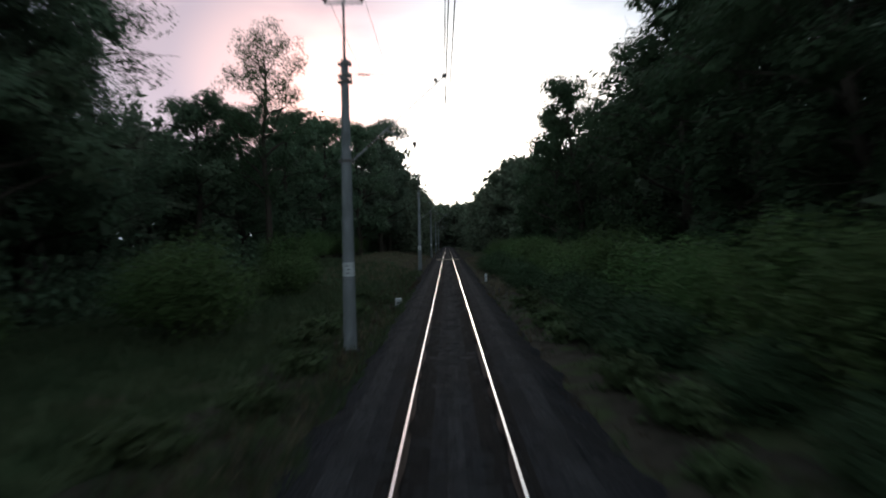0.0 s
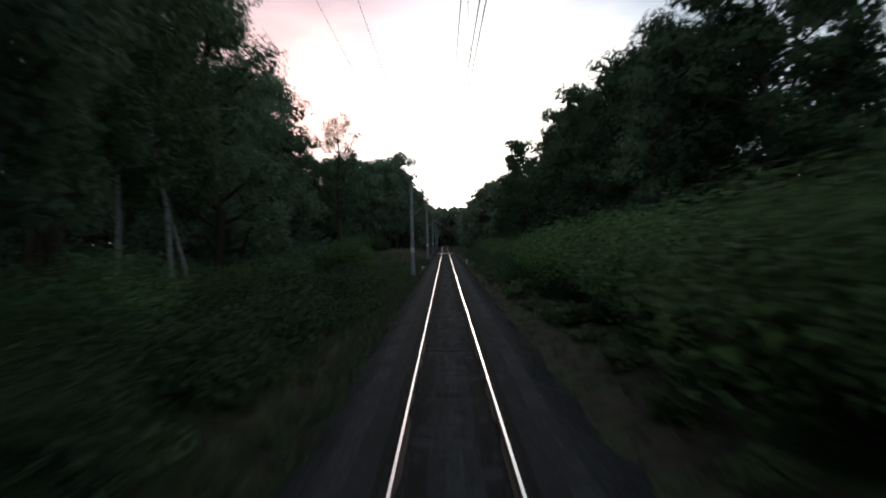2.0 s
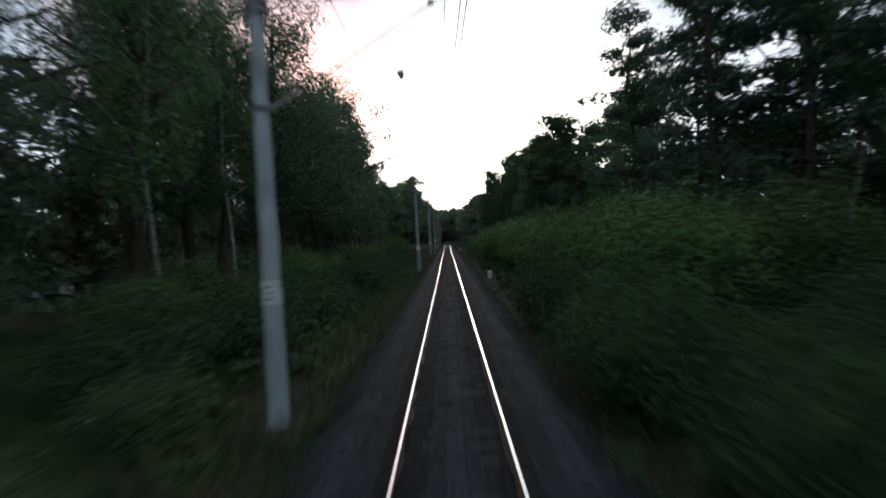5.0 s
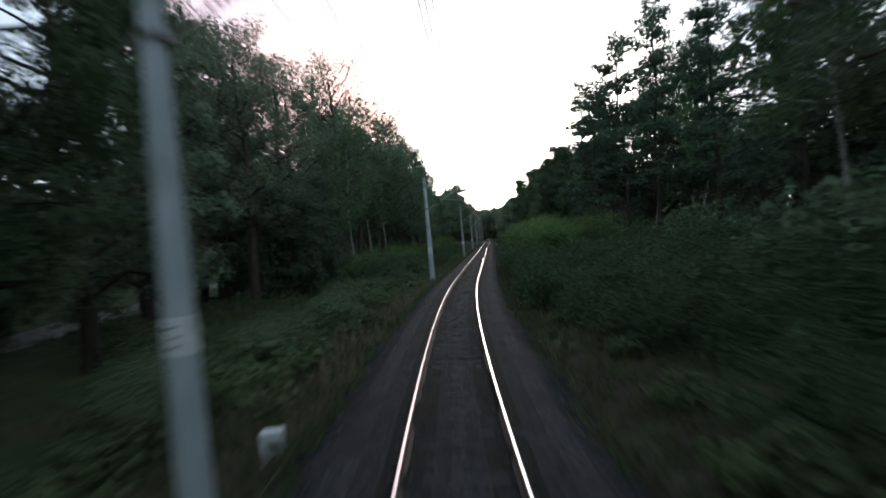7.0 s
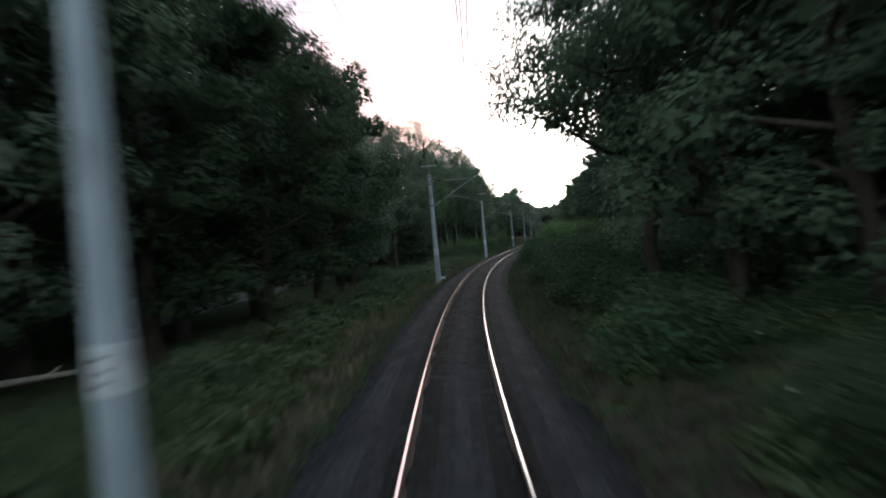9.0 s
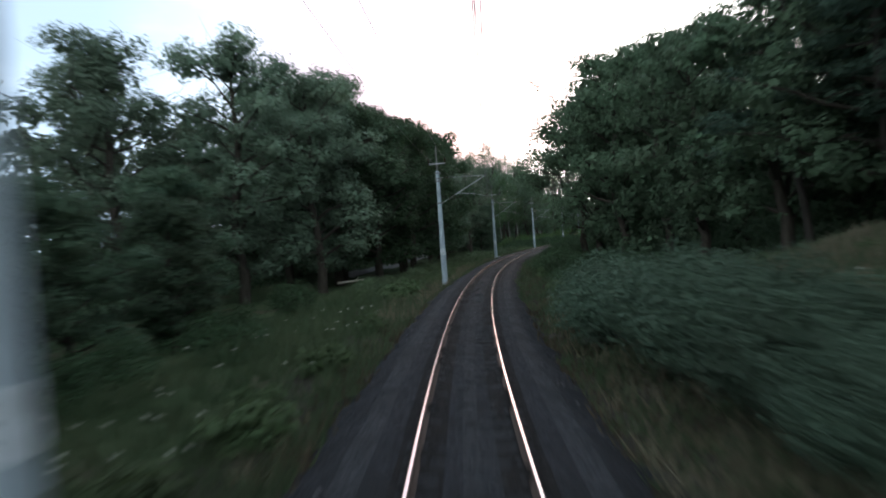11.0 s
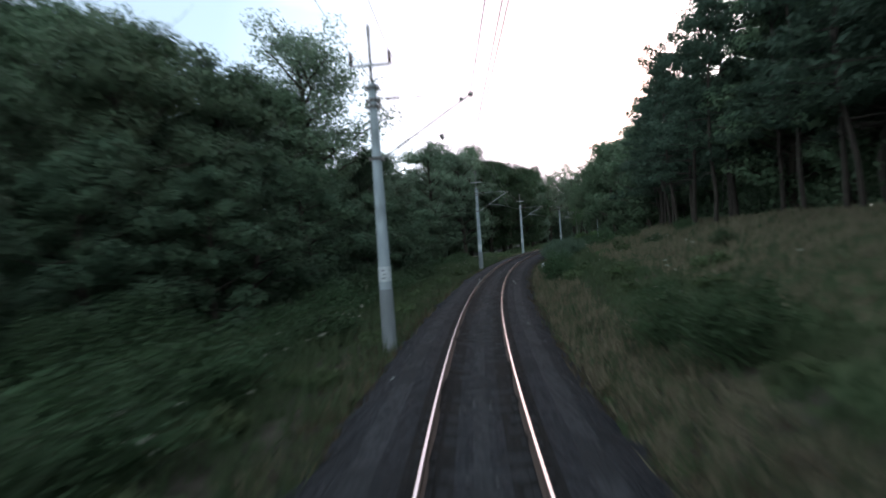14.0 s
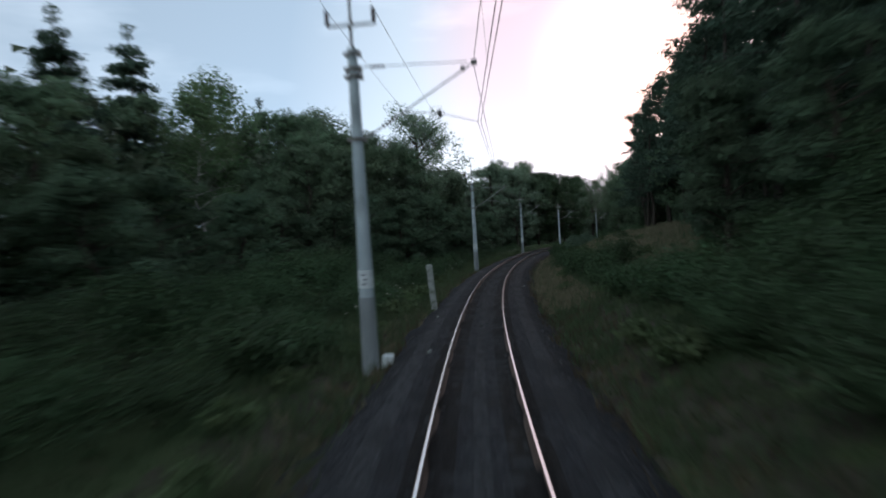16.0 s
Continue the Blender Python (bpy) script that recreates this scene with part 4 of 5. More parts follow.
BIRCH = [proto(birch_tree(61 + i, 17, each=56, leaf=0.19, label="white-barked birch with a thin drooping crown")) for i in range(3)]
PINE = [proto(pine_tree(71 + i, 19, 3.3, 0.24, each=54, label="tall Scots pine with a bare grey-brown trunk")) for i in range(4)]
SPRUCE = [proto(spruce_tree(81 + i, 16, each=44, label="dark green conical spruce tree")) for i in range(2)]
FAR = [proto(broad_tree(91 + i, 17, 5.2, 0.03, 0.8, 0.54, M_HAZEWOOD, label="broad-leaved tree inside the wood, leaves paled as by haze", each=9, twigs=False)) for i in range(3)]
BUSH = [proto(shrub(101 + i, 2.6, 1.9, 46, 44, 0.125, label="leafy green shrub on the embankment")) for i in range(4)]
TALLBUSH = [proto(shrub(121 + i, 4.6, 2.6, 70, 52, 0.145, M_HAZEL, name="hazel_shrub", label="tall spreading green hazel beside the line", dome=0.36, low=0.6)) for i in range(3)]
# paler version of BUSH, with haze and light in its colour
SCRUB = [proto(shrub(107 + i, 2.6, 1.9, 46, 44, 0.125, M_PALED_SCRUB, label="pale green scrub on the verge, lightened further as by haze")) for i in range(4)]
SALLOW = [proto(shrub(127 + i, 4.6, 2.6, 70, 52, 0.145, M_SHRUB, name="sallow_shrub", label="tall dark green sallow beside the line", dome=0.36, low=0.6)) for i in range(3)]
WILLOW = [proto(shrub(141 + i, 2.7, 2.0, 50, 70, 0.13, M_WILLOW, name="willow_shrub", label="grey-green willow shrub at the foot of the bank", droop=-0.3)) for i in range(2)]
WEED = [proto(shrub(161 + i, 1.0, 0.8, 16, 16, 0.16, M_FERN, name="weed_clump", label="clump of knee-high nettles and weeds")) for i in range(3)]

VEG = random.Random(5)


def stand(kinds, rows, group=""):
    """Rows of s, u, height in metres, spread of the crown against its height."""
    for s, u, h, w in rows:
        k = VEG.choice(kinds)
        hs = h / TOP[k.name]
        set_plant(k, s, u, hs, hs * w, VEG.uniform(0, 360), group=group)


def belt(kinds, s0, s1, u0, u1, h0, h1, step, w=1.0, group="", jitter=0.5):
    s = s0
    rows = []
    while s < s1:
        rows.append((s + VEG.uniform(-jitter, jitter) * step, VEG.uniform(u0, u1), VEG.uniform(h0, h1), w * VEG.uniform(0.85, 1.2)))
        s += step
    stand(kinds, rows, group)

# -- woods far along the straight
WOOD_L, WOOD_R = "trees on the field side", "trees on the bank side"
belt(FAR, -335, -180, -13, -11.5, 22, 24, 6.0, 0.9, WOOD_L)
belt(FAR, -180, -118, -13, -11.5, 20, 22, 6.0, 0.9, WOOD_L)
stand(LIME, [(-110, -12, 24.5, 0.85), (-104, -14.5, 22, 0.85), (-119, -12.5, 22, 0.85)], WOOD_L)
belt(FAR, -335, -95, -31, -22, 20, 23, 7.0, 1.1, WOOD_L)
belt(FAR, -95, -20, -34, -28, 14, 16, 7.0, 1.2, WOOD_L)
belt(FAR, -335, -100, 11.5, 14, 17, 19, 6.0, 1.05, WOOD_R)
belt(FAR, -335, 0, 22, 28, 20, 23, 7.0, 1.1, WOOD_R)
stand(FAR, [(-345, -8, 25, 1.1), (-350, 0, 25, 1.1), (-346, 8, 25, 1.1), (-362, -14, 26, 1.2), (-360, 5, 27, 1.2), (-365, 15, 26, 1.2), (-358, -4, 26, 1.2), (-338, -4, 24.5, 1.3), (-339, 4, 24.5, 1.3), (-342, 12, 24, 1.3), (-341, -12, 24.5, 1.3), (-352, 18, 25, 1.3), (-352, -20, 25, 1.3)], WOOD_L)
# -- field side, start of the run
stand(OPEN, [(-37, -25, 22.5, 1.0), (-43, -25, 15.5, 0.9)], WOOD_L)
stand(OAK, [(-42, -28, 15, 1.1), (-25, -19.3, 21.8, 0.9), (-32, -22.3, 24.8, 0.88), (-18, -20, 19, 1.0), (-60, -25, 17.5, 1.0), (-66, -22, 17.5, 1.0), (-72, -19, 17.5, 1.0), (-80, -16.5, 18.5, 0.95), (-86, -12.5, 19.0, 0.9),
            (-28, -27, 22, 1.0), (-18, -26, 20, 1.0), (-8, -22, 19, 1.0)], WOOD_L)
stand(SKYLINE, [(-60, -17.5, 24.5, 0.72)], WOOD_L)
stand(BIRCH, [(14, -15.4, 19, 1), (17, -16.5, 18, 1), (11, -17, 18, 1), (21, -15.6, 20, 1), (4, -17.5, 18, 1), (26, -17, 21, 1.1)], WOOD_L)
stand(NEAR, [(2, -15, 21.5, 0.85), (26, -14.5, 24, 0.75)], WOOD_L)
stand(POPLAR, [(19, -15.3, 28.5, 0.66)], WOOD_L)
stand(BIRCH, [(8, -14.5, 20, 1.0), (12, -13.8, 21, 1.0)], WOOD_L)
stand(OPEN, [(48, -15.5, 27, 0.8), (42, -19, 25.5, 0.8)], WOOD_L)
stand(OPEN, [(32, -11.5, 23.5, 0.85), (39, -13.5, 21.5, 0.95)], WOOD_L)
stand(POPLAR, [(66.5, -20, 29.5, 0.7), (72, -16, 28, 0.68), (57, -17, 27, 0.75), (80, -19, 24, 0.8)], WOOD_L)
stand(OPEN, [(14, -19, 26.5, 0.75)], WOOD_L)
stand(OPEN, [(27, -18.5, 25, 0.75), (33, -22, 23, 0.85)], WOOD_L)
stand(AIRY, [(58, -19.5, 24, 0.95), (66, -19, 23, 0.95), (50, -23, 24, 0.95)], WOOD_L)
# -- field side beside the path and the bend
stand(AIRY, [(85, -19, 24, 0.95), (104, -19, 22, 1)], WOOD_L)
stand(LIME, [(95, -21, 24, 1), (113, -17, 20, 1), (121, -15, 19, 0.95), (172, -15.5, 20.5, 1.0), (178, -20, 21.5, 1.05), (185, -25, 19.5, 1.15),
             (166, -18, 20, 1.05), (222, -22, 17, 1.1), (232, -24, 18, 1.1), (240, -21.5, 19.5, 1.05)], WOOD_L)
stand(HORN, [(130, -13.5, 21.5, 0.9), (138, -13, 19, 0.9), (150, -12.2, 18.5, 1.1), (160, -13.5, 18.5, 1.05), (141, -15.8, 22, 1.0), (145, -15, 21, 1.0), (154, -15.5, 21, 1.1)], WOOD_L)
stand(NEAR, [(155, -19.5, 24, 1.0), (147, -23, 25, 1.0), (160, -24, 24, 1.0), (163, -17, 22, 1.1)], WOOD_L)
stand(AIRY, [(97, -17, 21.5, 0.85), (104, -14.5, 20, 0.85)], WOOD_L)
stand(BIRCH, [(62, -14.5, 21, 0.9), (70, -17.5, 22, 0.9), (74, -14.5, 20, 0.9), (52, -14, 20, 0.9)], WOOD_L)
stand(ALDER, [(205, -23, 13.5, 0.9), (212, -19.5, 13.5, 0.85)], WOOD_L)
stand(ALDER, [(220, -16, 14.5, 0.8), (224, -13.6, 14, 0.72), (216, -18, 14, 0.85)], WOOD_L)
stand(SPRUCE, [(283.5, -30, 20.5, 1.1), (275, -30.5, 22.5, 1.0), (241.5, -37.4, 24, 1)], WOOD_L)
stand(LIME, [(237, -31, 23.5, 1.1), (243, -29, 22, 1.0)], WOOD_L)
stand(ALDER, [(194, -16, 9, 1.1), (199, -13.5, 7, 1.2), (205, -14, 7.5, 1.2), (211, -12.5, 6.5, 1.2), (217, -13, 8, 1.2), (226, -10.8, 8.5, 1.2), (231, -11, 9, 1.15), (236, -10.4, 8, 1.2),
              (241, -11.5, 9, 1.15), (247, -11.4, 9.5, 1.15), (253, -12.5, 10, 1.1), (258, -12, 8, 1.2), (263, -14.5, 9, 1.2), (269, -15, 8, 1.2), (276, -17, 8, 1.2), (284, -17, 8, 1.2),
              (291, -18, 9, 1.2), (299, -16, 8, 1.2), (306, -17, 8, 1.2)], WOOD_L)
stand(LONE, [(230.0, -16.4, 24.8, 1.1)], WOOD_L)
stand(BIRCH, [(259, -35, 23.5, 1.5), (275, -24.5, 18.5, 1.15), (248, -34, 21, 1.4), (56, -21, 20, 1), (91, -21, 20, 1)], WOOD_L)
stand(OAK, [(226, -20.5, 18.5, 1.0), (247, -22.5, 18, 1.05), (251, -27, 20.5, 1.1), (255, -23.5, 17.5, 1.0), (262, -25, 13, 1), (268, -22, 10.5, 1.1),
            (276, -30, 17, 1.1), (290, -26, 15, 1.15), (300, -25, 14, 1.15), (308, -26, 15, 1.1), (195, -27, 10, 1.2), (213, -27, 14, 1.1), (257, -17, 15, 1.1), (264, -19.5, 14.5, 1.0), (236, -18.5, 18, 1.0), (244, -18.5, 17, 1.0), (251, -20, 18, 1.0)], WOOD_L)
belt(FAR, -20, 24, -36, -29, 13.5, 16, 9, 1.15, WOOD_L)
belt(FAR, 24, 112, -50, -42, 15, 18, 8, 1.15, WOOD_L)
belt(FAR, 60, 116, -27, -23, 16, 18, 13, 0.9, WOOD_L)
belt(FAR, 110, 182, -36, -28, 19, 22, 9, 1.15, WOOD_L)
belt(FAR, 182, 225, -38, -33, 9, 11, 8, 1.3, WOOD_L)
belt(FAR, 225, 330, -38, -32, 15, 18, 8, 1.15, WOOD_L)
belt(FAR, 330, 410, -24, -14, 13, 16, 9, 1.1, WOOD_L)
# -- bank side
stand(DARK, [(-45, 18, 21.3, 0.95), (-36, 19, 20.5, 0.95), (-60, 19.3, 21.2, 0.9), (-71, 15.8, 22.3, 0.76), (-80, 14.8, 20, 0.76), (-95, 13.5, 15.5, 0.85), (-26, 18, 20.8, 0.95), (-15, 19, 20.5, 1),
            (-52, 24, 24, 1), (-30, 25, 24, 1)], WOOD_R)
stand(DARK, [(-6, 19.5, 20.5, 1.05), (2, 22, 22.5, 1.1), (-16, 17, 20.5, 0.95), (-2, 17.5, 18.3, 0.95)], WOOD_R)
stand(BIRCH, [(15.5, 25, 22, 1.35), (22, 26, 20.5, 1.2)], WOOD_R)
stand(AIRY, [(78, 24, 22, 0.9)], WOOD_R)
stand(BIRCH, [(34, 22, 20, 1.0), (41, 21.5, 20, 1.0)], WOOD_R)
stand(PINE, [(48, 19, 21, 1.2), (56, 20, 20, 1.3), (50, 17, 23.5, 1.2), (64, 18, 22, 1.3), (70, 16, 20.5, 1.3), (75, 17.5, 24.5, 1.15), (81, 19, 25.5, 1.2), (86, 22.5, 20.5, 1.3),
             (95, 20, 21, 1.3), (103, 22, 21, 1.3), (111, 19, 20, 1.3), (119, 18, 20, 1.3)], WOOD_R)
stand(OAK, [(0, 15.3, 16.5, 0.75)], WOOD_R)
stand(BIRCH, [(86, 21.5, 18, 1.0), (72, 21, 22, 1.1), (122, 15, 17, 1.0)], WOOD_R)
stand(AIRY, [(126, 15.5, 18, 0.9), (136, 14, 18, 0.9)], WOOD_R)
stand(OAK, [(158, 15, 18, 1.0), (168, 11.8, 19.5, 1.0), (163, 9.8, 18.5, 0.85), (173, 14.5, 18.5, 1), (183, 14.5, 16.5, 1), (66, 23, 19, 1), (108, 24, 20, 1), (165, 16, 20.5, 1.0), (190, 17, 18, 1.0), (198, 18.5, 18, 1.0)], WOOD_R)
for s, u, h, w, spin in ((156, 9.2, 19, 1.0, 71.5), (148, 14.5, 19.5, 0.9, 99.8)):
    set_plant(WIDE[0], s, u, h / TOP[WIDE[0].name], h / TOP[WIDE[0].name] * w, spin, group=WOOD_R)
belt(PINE, 188, 235, 16, 18, 17.5, 19.5, 4.4, 1.2, WOOD_R)
belt(PINE, 228, 274, 19.2, 20.8, 19, 21.5, 4.4, 1.2, WOOD_R)
belt(PINE, 274, 330, 16.2, 17.8, 17.5, 19, 4.2, 1.2, WOOD_R)
belt(OAK, 186, 330, 22, 25, 15, 18, 9.0, 1.0, WOOD_R)
belt(PINE, 186, 335, 21, 26, 19, 21, 5.0, 1.25, WOOD_R)
belt(FAR, 0, 60, 28, 34, 10.5, 13, 7, 1.2, WOOD_R)
belt(FAR, 60, 120, 29, 35, 12, 15, 9, 1.2, WOOD_R)
belt(FAR, 120, 150, 24, 32, 12, 14, 8, 1.15, WOOD_R)
belt(FAR, 150, 200, 24, 32, 19, 22, 9, 1.15, WOOD_R)
belt(FAR, 190, 335, 27, 33, 16, 18, 7, 1.1, WOOD_R)
belt(FAR, 330, 410, 14, 24, 14, 17, 9, 1.1, WOOD_R)
set_plant(BIRCH[0], 216, 21.5, 0.55, 0.55, 30, 24, group=WOOD_R)
stand(ALDER, [(296, 10.5, 8.5, 1.0), (301, 12.5, 8, 1.0), (289, 12.5, 7, 1.0)], WOOD_R)
# -- shrubs
SH_L, SH_R = "shrubs on the field side", "shrubs on the bank side"
stand(TALLBUSH, [(-25, -10.5, 4.8, 1), (-28, -13, 4.2, 1.1), (-44, -12, 3.6, 1.1), (-52, -12.5, 3, 1.1), (-18, -16, 4, 1.1)], SH_L)
belt(TALLBUSH, -92, -58, -16, -13, 3, 4.5, 5, 1.1, SH_L)
belt(BUSH, -4, 84, -7.2, -5.6, 1.8, 2.6, 3.0, 1.15, SH_L)
belt(BUSH, -2, 90, -10, -8.2, 2.2, 3.0, 3.8, 1.2, SH_L)
belt(TALLBUSH, 0, 84, -13.5, -11, 2.8, 4.2, 4.6, 1.15, SH_L)
belt(SCRUB, 86, 190, -11, -6.5, 1.0, 1.8, 5.0, 1.2, SH_L)
belt(SCRUB, 90, 125, -18, -12, 1.2, 2.2, 6.0, 1.3, SH_L)
belt(SCRUB, 84, 134, -9.5, -5.6, 1.1, 1.8, 2.2, 1.25, SH_L)
belt(WEED, 84, 188, -8.5, -4.8, 0.8, 1.3, 1.4, 1.3, "weeds on the field side")
belt(BUSH, 190, 226, -14, -9, 1.4, 2.4, 4.5, 1.2, SH_L)
belt(BUSH, 226, 262, -8.6, -7.4, 1.6, 2.6, 3.6, 1.2, SH_L)
belt(BUSH, 262, 330, -9.5, -6.2, 1.5, 2.6, 3.0, 1.2, SH_L)
belt(SALLOW, 262, 330, -14, -11, 2.6, 4.4, 5.0, 1.15, SH_L)
belt(TALLBUSH, -100, -4, 8, 11, 3.0, 4.2, 4.0, 1.15, SH_R)
belt(BUSH, -70, -4, 5.2, 7, 1.8, 2.6, 3.2, 1.15, SH_R)
belt(TALLBUSH, -4, 84, 7.4, 9.2, 4.2, 5.4, 3.3, 1.15, SH_R)
belt(BUSH, -4, 84, 5.8, 6.8, 0.9, 1.5, 4.6, 1.15, SH_R)
belt(TALLBUSH, 0, 84, 11.5, 15, 3.8, 5.0, 5.0, 1.2, SH_R)
belt(BUSH, 72, 119, 3.95, 4.4, 2.3, 2.9, 2.5, 0.72, SH_R)
belt(BUSH, 84, 190, 5.0, 7.0, 1.5, 2.2, 3.0, 1.2, SH_R)
belt(BUSH, 84, 135, 8, 12, 2.0, 3.0, 3.2, 1.25, SH_R)
belt(BUSH, 84, 135, 12.5, 17, 2.4, 3.2, 4.0, 1.25, SH_R)
belt(BUSH, 135, 192, 8, 12, 1.4, 2.4, 4.5, 1.25, SH_R)
stand(WILLOW, [(207, 4.5, 2.3, 1.05), (210, 5.0, 2.3, 1.05), (213, 5.0, 2.2, 1.05), (215.5, 5.2, 2.0, 1.05), (217.6, 5.1, 1.7, 1.05), (212, 6.6, 1.8, 1.1), (215, 6.6, 1.5, 1.1), (204, 4.7, 2.3, 1.05), (201, 5.3, 2.4, 1.1), (208, 6.7, 2.0, 1.1)], SH_R)
stand(BUSH, [(216, 10, 2.0, 1), (220, 12, 1.8, 1), (241.5, 4.3, 2.3, 0.7), (239, 4.6, 2.0, 0.8), (268, 4.9, 1.8, 0.9), (271, 5.6, 1.9, 1.0), (252, 12, 0.9, 1.2), (276, 8, 1.3, 1.1),
             (283, 5.6, 1.9, 1), (286, 7.5, 2.0, 1.1), (290, 6.2, 1.7, 1.1), (297, 6, 1.6, 1.1), (303, 7, 2.0, 1.1), (309, 6, 1.8, 1.1), (315, 7.5, 2.2, 1.1), (232, 15, 1.3, 1.1), (236, 12, 1.0, 1.2)], SH_R)
stand(SALLOW, [(303, 13.5, 4.5, 1), (308, 12.5, 4.2, 1), (313, 11.5, 4.2, 1), (319, 11, 3.8, 1.1), (297, 15, 4.5, 1.1), (325, 10, 4, 1.1)], SH_R)
stand(BUSH, [(305, 9.5, 2.1, 1.1), (311, 8.8, 2.2, 1.2), (316, 9.5, 2.4, 1.2), (321, 8, 2.2, 1.1), (300, 10.5, 2.2, 1.2)], SH_R)
belt(BUSH, 300, 328, 5.4, 7.4, 1.2, 1.8, 2.0, 1.25, SH_R)
belt(BUSH, 298, 328, 8.5, 12, 1.6, 2.6, 3.0, 1.25, SH_R)
belt(WEED, -40, 330, -5.4, -4.0, 0.5, 1.0, 3.4, 1.1, "weeds on the field side")
belt(WEED, -40, 200, 3.9, 5.0, 0.5, 1.0, 3.6, 1.1, "weeds on the bank side")
belt(WEED, 84, 196, 5.4, 9.5, 0.6, 1.1, 2.6, 1.2, "weeds on the bank side")
belt(BUSH, 108, 132, 6.0, 9.0, 1.4, 2.0, 3.0, 1.2, SH_R)
belt(WEED, 200, 330, 4.2, 12.0, 0.4, 0.9, 2.8, 1.2, "weeds on the bank side")
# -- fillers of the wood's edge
# shade-coloured oaks in front of the paler trees
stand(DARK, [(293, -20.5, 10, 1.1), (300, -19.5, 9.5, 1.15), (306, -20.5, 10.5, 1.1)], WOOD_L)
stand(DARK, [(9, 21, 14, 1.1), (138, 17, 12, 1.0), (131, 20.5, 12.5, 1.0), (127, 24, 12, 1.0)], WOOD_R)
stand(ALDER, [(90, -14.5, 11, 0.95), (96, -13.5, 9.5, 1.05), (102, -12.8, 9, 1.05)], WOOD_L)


def thicket(name, label, seed, runs, leaf, mat):
    """Undergrowth that nobody could count: leaf sprays over stretches s0, s1, u0, u1 up to a height."""
    rng = np.random.default_rng(seed)
    vs = []
    for s0, s1, u0, u1, n, h in runs:
        s, u = rng.uniform(s0, s1, n), rng.uniform(u0, u1, n)
        top = h * (0.72 + 0.20 * np.sin(s * 0.23 + u * 0.3) + 0.14 * np.sin(s * 0.71 + 1.0) + 0.10 * np.sin(s * 1.9 + u))
        x, y = plan(s, u)
        z = ground_z(s, u) + top * rng.random(n) ** 0.8
        v, f = leaves(rng, np.stack([x, y, z], 1), (0.25, 0.25, 0.15), 1, leaf)
        vs.append(v)
    v = np.concatenate(vs)
    ob = new(name, mesh_from(name, v, np.arange(len(v)).reshape(-1, 3), mat))
    tagged(ob, label, "undergrowth", kind="stuff")


thicket("undergrowth", "dark leafy undergrowth beneath the trees", 21,
        [(-120, 190, 17, 27, 34000, 4.5), (186, 340, 21, 30, 20000, 4.0), (-120, 60, -27, -18, 22000, 4.5), (60, 118, -56, -40, 12000, 5.0), (118, 190, -36, -25, 11000, 5.0), (190, 250, -30, -19, 9000, 5.0), (250, 340, -33, -18, 26000, 6.0),
         (-340, -120, 9, 22, 22000, 5.0), (-340, -120, -22, -9, 22000, 5.0), (120, 175, 11, 17, 8000, 4.0)], 0.42, M_OAK)
# its pale green carries the haze of distance
thicket("far_wood", "dense wood behind the first trees, leaves paled as by haze", 22,
        [(-380, -10, 34, 46, 28000, 20), (-10, 115, 34, 46, 9000, 12), (115, 420, 34, 46, 23000, 20), (-380, -50, -50, -38, 27000, 21), (-50, 20, -50, -38, 10000, 13), (20, 118, -62, -46, 16000, 13), (115, 180, -50, -38, 6000, 21), (180, 230, -50, -40, 4000, 10), (230, 420, -50, -38, 16000, 19), (-400, -366, -40, 40, 30000, 23), (-366, -340, -24, 24, 14000, 22), (405, 425, -40, 40, 9000, 16)], 1.0, M_HAZEWOOD)

for ob in KEEP:
    for o in (*ob.children_recursive, ob):
        bpy.data.objects.remove(o)

# fallen bleached log by the path
log = tagged(new("fallen_log"), "bleached fallen log lying in the undergrowth", "log")
x, y = plan(164.5, -15.3)
log.matrix_basis = pose(float(x), float(y), float(ground_z(164.5, -15.3)) + 0.45, 0, 0, 20)
bm = bmesh.new()
add_tube(bm, (-1.4, 0, 0), (1.3, 0.1, 0.15), 0.13, 0.09, 9)
add_tube(bm, (0.4, 0, 0.1), (0.7, 0.35, 0.4), 0.05, 0.03, 6)
part("stem", bm, M_LOG, log)

# ---- grass ----


def grass(name, mat, areas, label, seed):
    """Blades rooted at random over stretches s0, s1, u0, u1, with so many blades and a height."""
    rng = np.random.default_rng(seed)
    vs = []
    for s0, s1, u0, u1, n, h in areas:
        m = n // 6
        ts, tu = rng.uniform(s0, s1, m), rng.uniform(u0, u1, m)
        s = np.repeat(ts, 6) + rng.normal(size=m * 6) * 0.10
        u = np.repeat(tu, 6) + rng.normal(size=m * 6) * 0.10
        th = np.repeat(h * rng.uniform(0.5, 1.3, m), 6) * rng.uniform(0.6, 1.2, m * 6)
        x, y = plan(s, u)
        z = surface_z(s, u) - 0.03
        a = rng.uniform(0, 6.283, m * 6)
        w = 0.018 + 0.012 * rng.random(m * 6)
        lean = rng.normal(size=(m * 6, 2)) * 0.33 * th[:, None]
        v = np.empty((m * 6, 3, 3))
        v[:, 0] = np.stack([x - np.cos(a) * w, y - np.sin(a) * w, z], 1)
        v[:, 1] = np.stack([x + np.cos(a) * w, y + np.sin(a) * w, z], 1)
        v[:, 2] = np.stack([x + lean[:, 0], y + lean[:, 1], z + th], 1)
        vs.append(v.reshape(-1, 3))
    v = np.concatenate(vs)
    f = np.arange(len(v)).reshape(-1, 3)
    ob = new(name, mesh_from(name, v, f, mat))
    tagged(ob, label, "grass", kind="stuff")


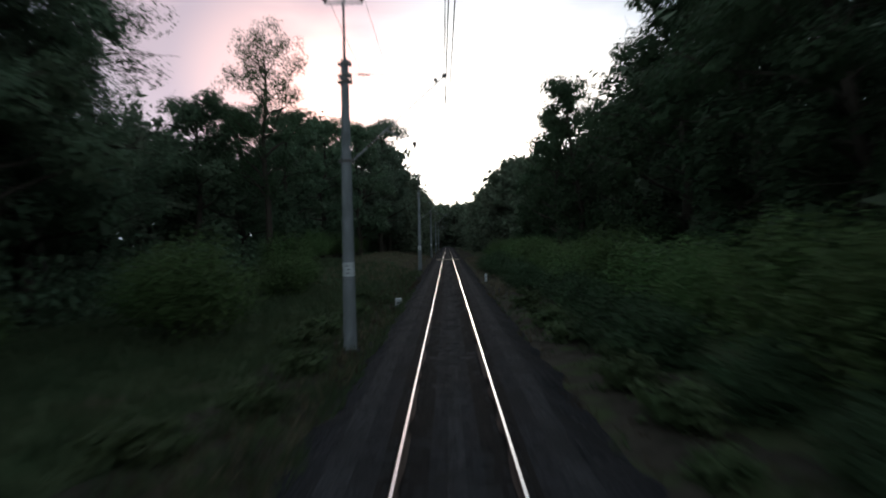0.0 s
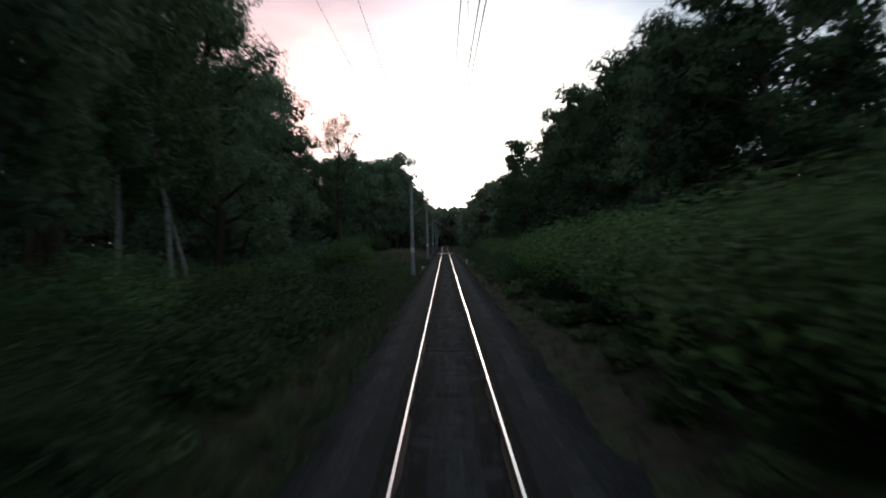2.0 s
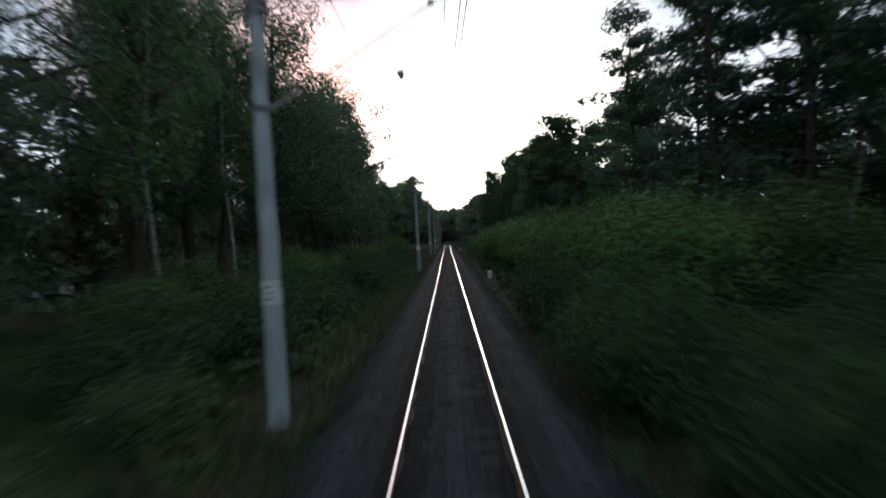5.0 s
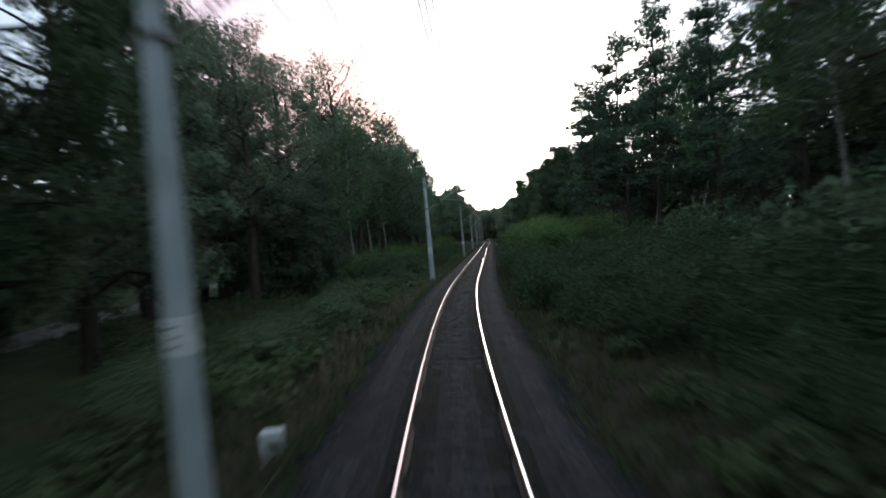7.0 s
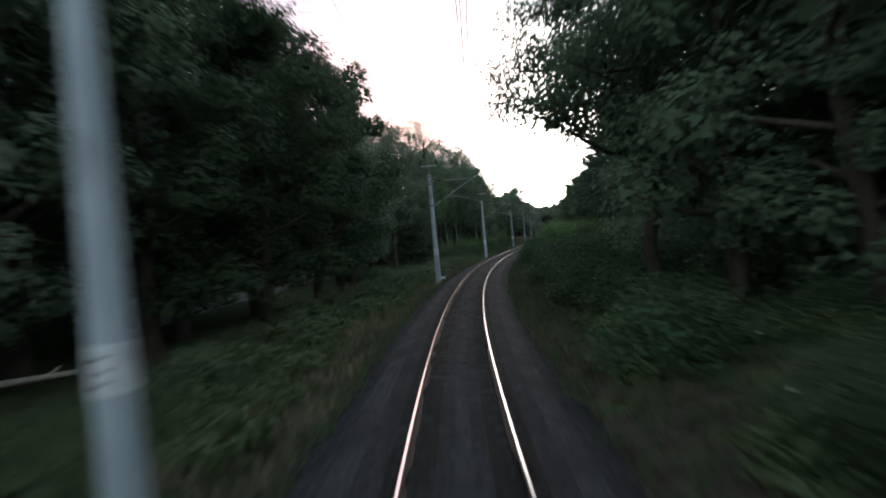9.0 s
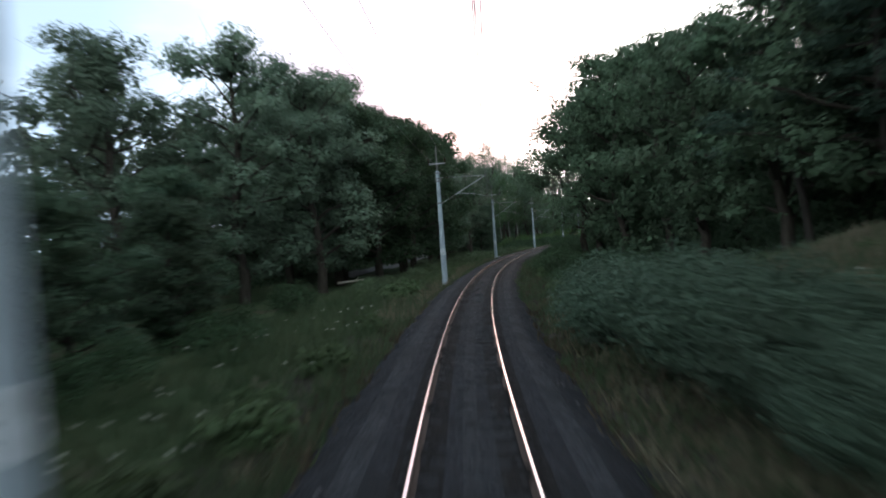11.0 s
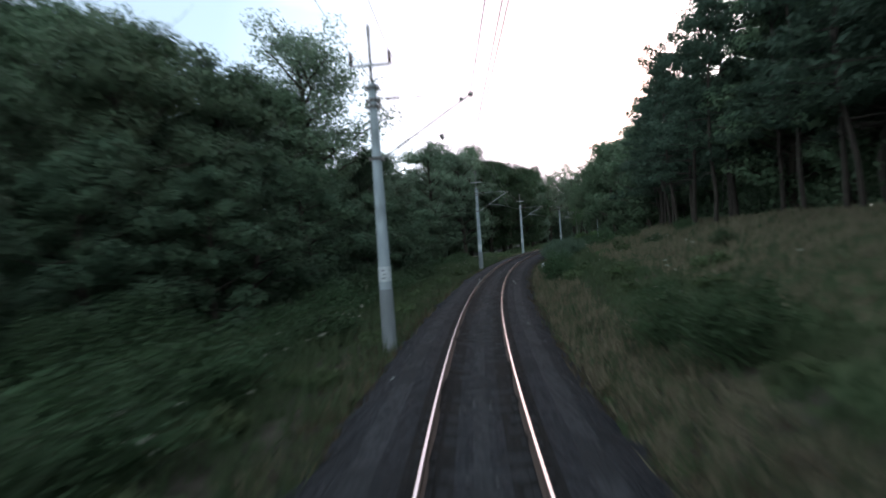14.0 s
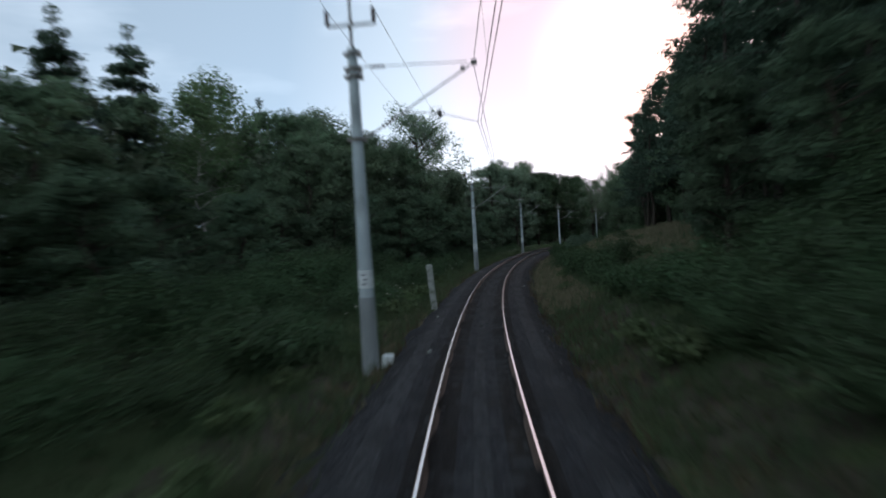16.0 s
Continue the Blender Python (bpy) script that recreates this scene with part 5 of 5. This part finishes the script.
grass("grass", M_GRASS, [(-70, 0, -18, -3.0, 42000, 0.45), (0, 190, -7, -2.9, 36000, 0.5), (190, 330, -9, -2.9, 40000, 0.6), (-40, 84, 2.6, 5.5, 3000, 0.3), (84, 195, 2.2, 5.5, 16000, 0.42), (-40, 195, -3.0, -2.25, 14000, 0.35), (195, 330, -3.0, -2.5, 6000, 0.35),
                         (80, 195, 5.0, 13, 30000, 0.45), (195, 330, 2.5, 3.5, 9000, 0.26), (195, 330, 3.0, 9, 34000, 0.34), (195, 330, 3.0, 20, 80000, 0.42), (85, 122, -18, -7, 12000, 0.4), (122, 190, -10, -7, 5000, 0.4)], "long green grass of the verges", 8)
grass("dry_grass", M_HAY, [(-140, -52, -12, -4, 9000, 0.5), (-120, -40, 3.2, 6, 3000, 0.45), (-30, 330, -4.2, -2.5, 6000, 0.4), (200, 215, 2.9, 4.6, 600, 0.5), (215, 296, 2.7, 5.0, 17000, 0.42), (200, 288, 8, 21, 50000, 0.5), (80, 200, -5, -2.8, 6000, 0.6)],
      "dry straw-coloured grass on the verges", 9)

grass("withered_growth", M_STALK, [(-60, 84, 2.4, 5.2, 2500, 0.3), (84, 200, 2.4, 5.2, 12000, 0.32), (-60, 200, -5.0, -2.4, 18000, 0.35), (200, 330, 2.3, 4.6, 12000, 0.3), (200, 330, -3.8, -2.4, 8000, 0.35)],
      "withered brown stalks at the ballast edge", 10)


def umbels():
    rng = np.random.default_rng(12)
    cs = []
    for s0, s1, u0, u1, n in ((196, 222, -9, -4.5, 60), (255, 296, -8, -5, 60), (210, 296, 5, 13, 30), (150, 200, 5, 9, 50), (60, 130, -9, -6, 30)):
        for i in range(n):
            s, u = rng.uniform(s0, s1), rng.uniform(u0, u1)
            x, y = plan(s, u)
            cs.append((float(x), float(y), float(ground_z(s, u)) + rng.uniform(0.5, 1.1)))
    v, f = leaves(rng, cs, (0.05, 0.05, 0.012), 14, 0.05, slim=0.9)
    ob = new("wild_flowers", mesh_from("wild_flowers", v, f, M_BLOSSOM))
    tagged(ob, "white umbels of wild flowers among the grass", "flowers", kind="stuff")


umbels()

# ---- loose stones and sleepers of the track ----


def stones():
    rng = np.random.default_rng(4)
    n = 9000
    s = rng.uniform(-12, 326, n)
    u = rng.choice([-1, 1], n) * rng.uniform(0.95, 2.9, n)
    inner = rng.random(n) < 0.3
    u[inner] = rng.uniform(-0.55, 0.55, inner.sum())
    z = np.interp(np.abs(u), [0, 0.3, 0.62, 1.0, 1.35, 1.75, 2.2, 2.75], [-0.225, -0.225, -0.24, -0.23, -0.2, -0.22, -0.45, -0.8]) + lift(s, u)
    x, y = plan(s, u)
    r = rng.uniform(0.018, 0.042, n)
    octa = np.array([[1, 0, 0], [0, 1, 0], [-1, 0, 0], [0, -1, 0], [0, 0, 1], [0, 0, -1]], float)
    jit = octa[None] * r[:, None, None] * rng.uniform(0.6, 1.3, (n, 6, 1)) + rng.normal(size=(n, 6, 3)) * r[:, None, None] * 0.22
    v = (jit + np.stack([x, y, z + r * 0.4], 1)[:, None]).reshape(-1, 3)
    tri = np.array([[0, 1, 4], [1, 2, 4], [2, 3, 4], [3, 0, 4], [1, 0, 5], [2, 1, 5], [3, 2, 5], [0, 3, 5]])
    f = (tri[None] + np.arange(n)[:, None, None] * 6).reshape(-1, 3)
    ob = new("ballast_stones", mesh_from("ballast_stones", v, f, M_STONE))
    tagged(ob, "loose grey crushed stones on the ballast", "stones", kind="stuff")


stones()


def sleeper_verts():
    """A concrete sleeper: thick at the rail seats, waisted in the middle."""
    xs = [-1.25, -1.22, -0.95, -0.52, -0.3, 0.3, 0.52, 0.95, 1.22, 1.25]
    top = [-0.215, -0.19, -0.172, -0.172, -0.190, -0.190, -0.172, -0.172, -0.19, -0.215]
    v = []
    for x, t in zip(xs, top):
        v += [(x, -0.15, -0.36), (x, -0.105, t), (x, 0.105, t), (x, 0.15, -0.36)]
    f = []
    for i in range(len(xs) - 1):
        for j in range(3):
            f.append((i * 4 + j, i * 4 + j + 1, (i + 1) * 4 + j + 1, (i + 1) * 4 + j))
    f += [(0, 3, 2, 1), (36, 37, 38, 39)]
    return np.array(v), [tuple(reversed(q)) for q in f]


SV, SF = sleeper_verts()
sleeper_mesh = mesh_from("sleeper", SV, SF, M_SLEEPER)


def sleeper_pose(s):
    x, y = plan(s, 0.0)
    return pose(float(x), float(y), 0.0, 0, float(np.interp(s, CANT_AT, CANT)), math.degrees(float(turn_at(s))))


far_v, far_f = [], []
for i in range(-150, 640):
    s = i * 0.6
    m = sleeper_pose(s)
    if -18.0 <= s < 150.0:
        ob = child("sleeper", sleeper_mesh, track)
        ob.matrix_basis = m
    else:
        mm = np.array(m)
        b = len(far_v) * len(SV)
        far_v.append(SV @ mm[:3, :3].T + mm[:3, 3])
        far_f += [tuple(b + k for k in q) for q in SF]
rest = child("sleepers_further_on", mesh_from("sleepers_further_on", np.concatenate(far_v), far_f, M_SLEEPER), track)
rest["kind"] = "stuff"


def clips():
    """Rail fastenings at every seat, near the camera's way."""
    box = np.array([[a, b, c] for a in (-0.5, 0.5) for b in (-0.5, 0.5) for c in (0.0, 1.0)]) * (0.065, 0.10, 0.03)
    tri = [(0, 1, 3, 2), (4, 6, 7, 5), (0, 4, 5, 1), (2, 3, 7, 6), (1, 5, 7, 3)]
    vs, fs = [], []
    for i in range(-30, 550):
        m = np.array(sleeper_pose(i * 0.6))
        for u in (-0.87, -0.635, 0.635, 0.87):
            b = len(vs) * 8
            vs.append((box + (u, 0, -0.175)) @ m[:3, :3].T + m[:3, 3])
            fs += [tuple(b + k for k in q) for q in tri]
    ob = child("rail_fastening", mesh_from("rail_fastening", np.concatenate(vs), fs, M_SLEEPER), track)
    ob["kind"] = "stuff"


clips()
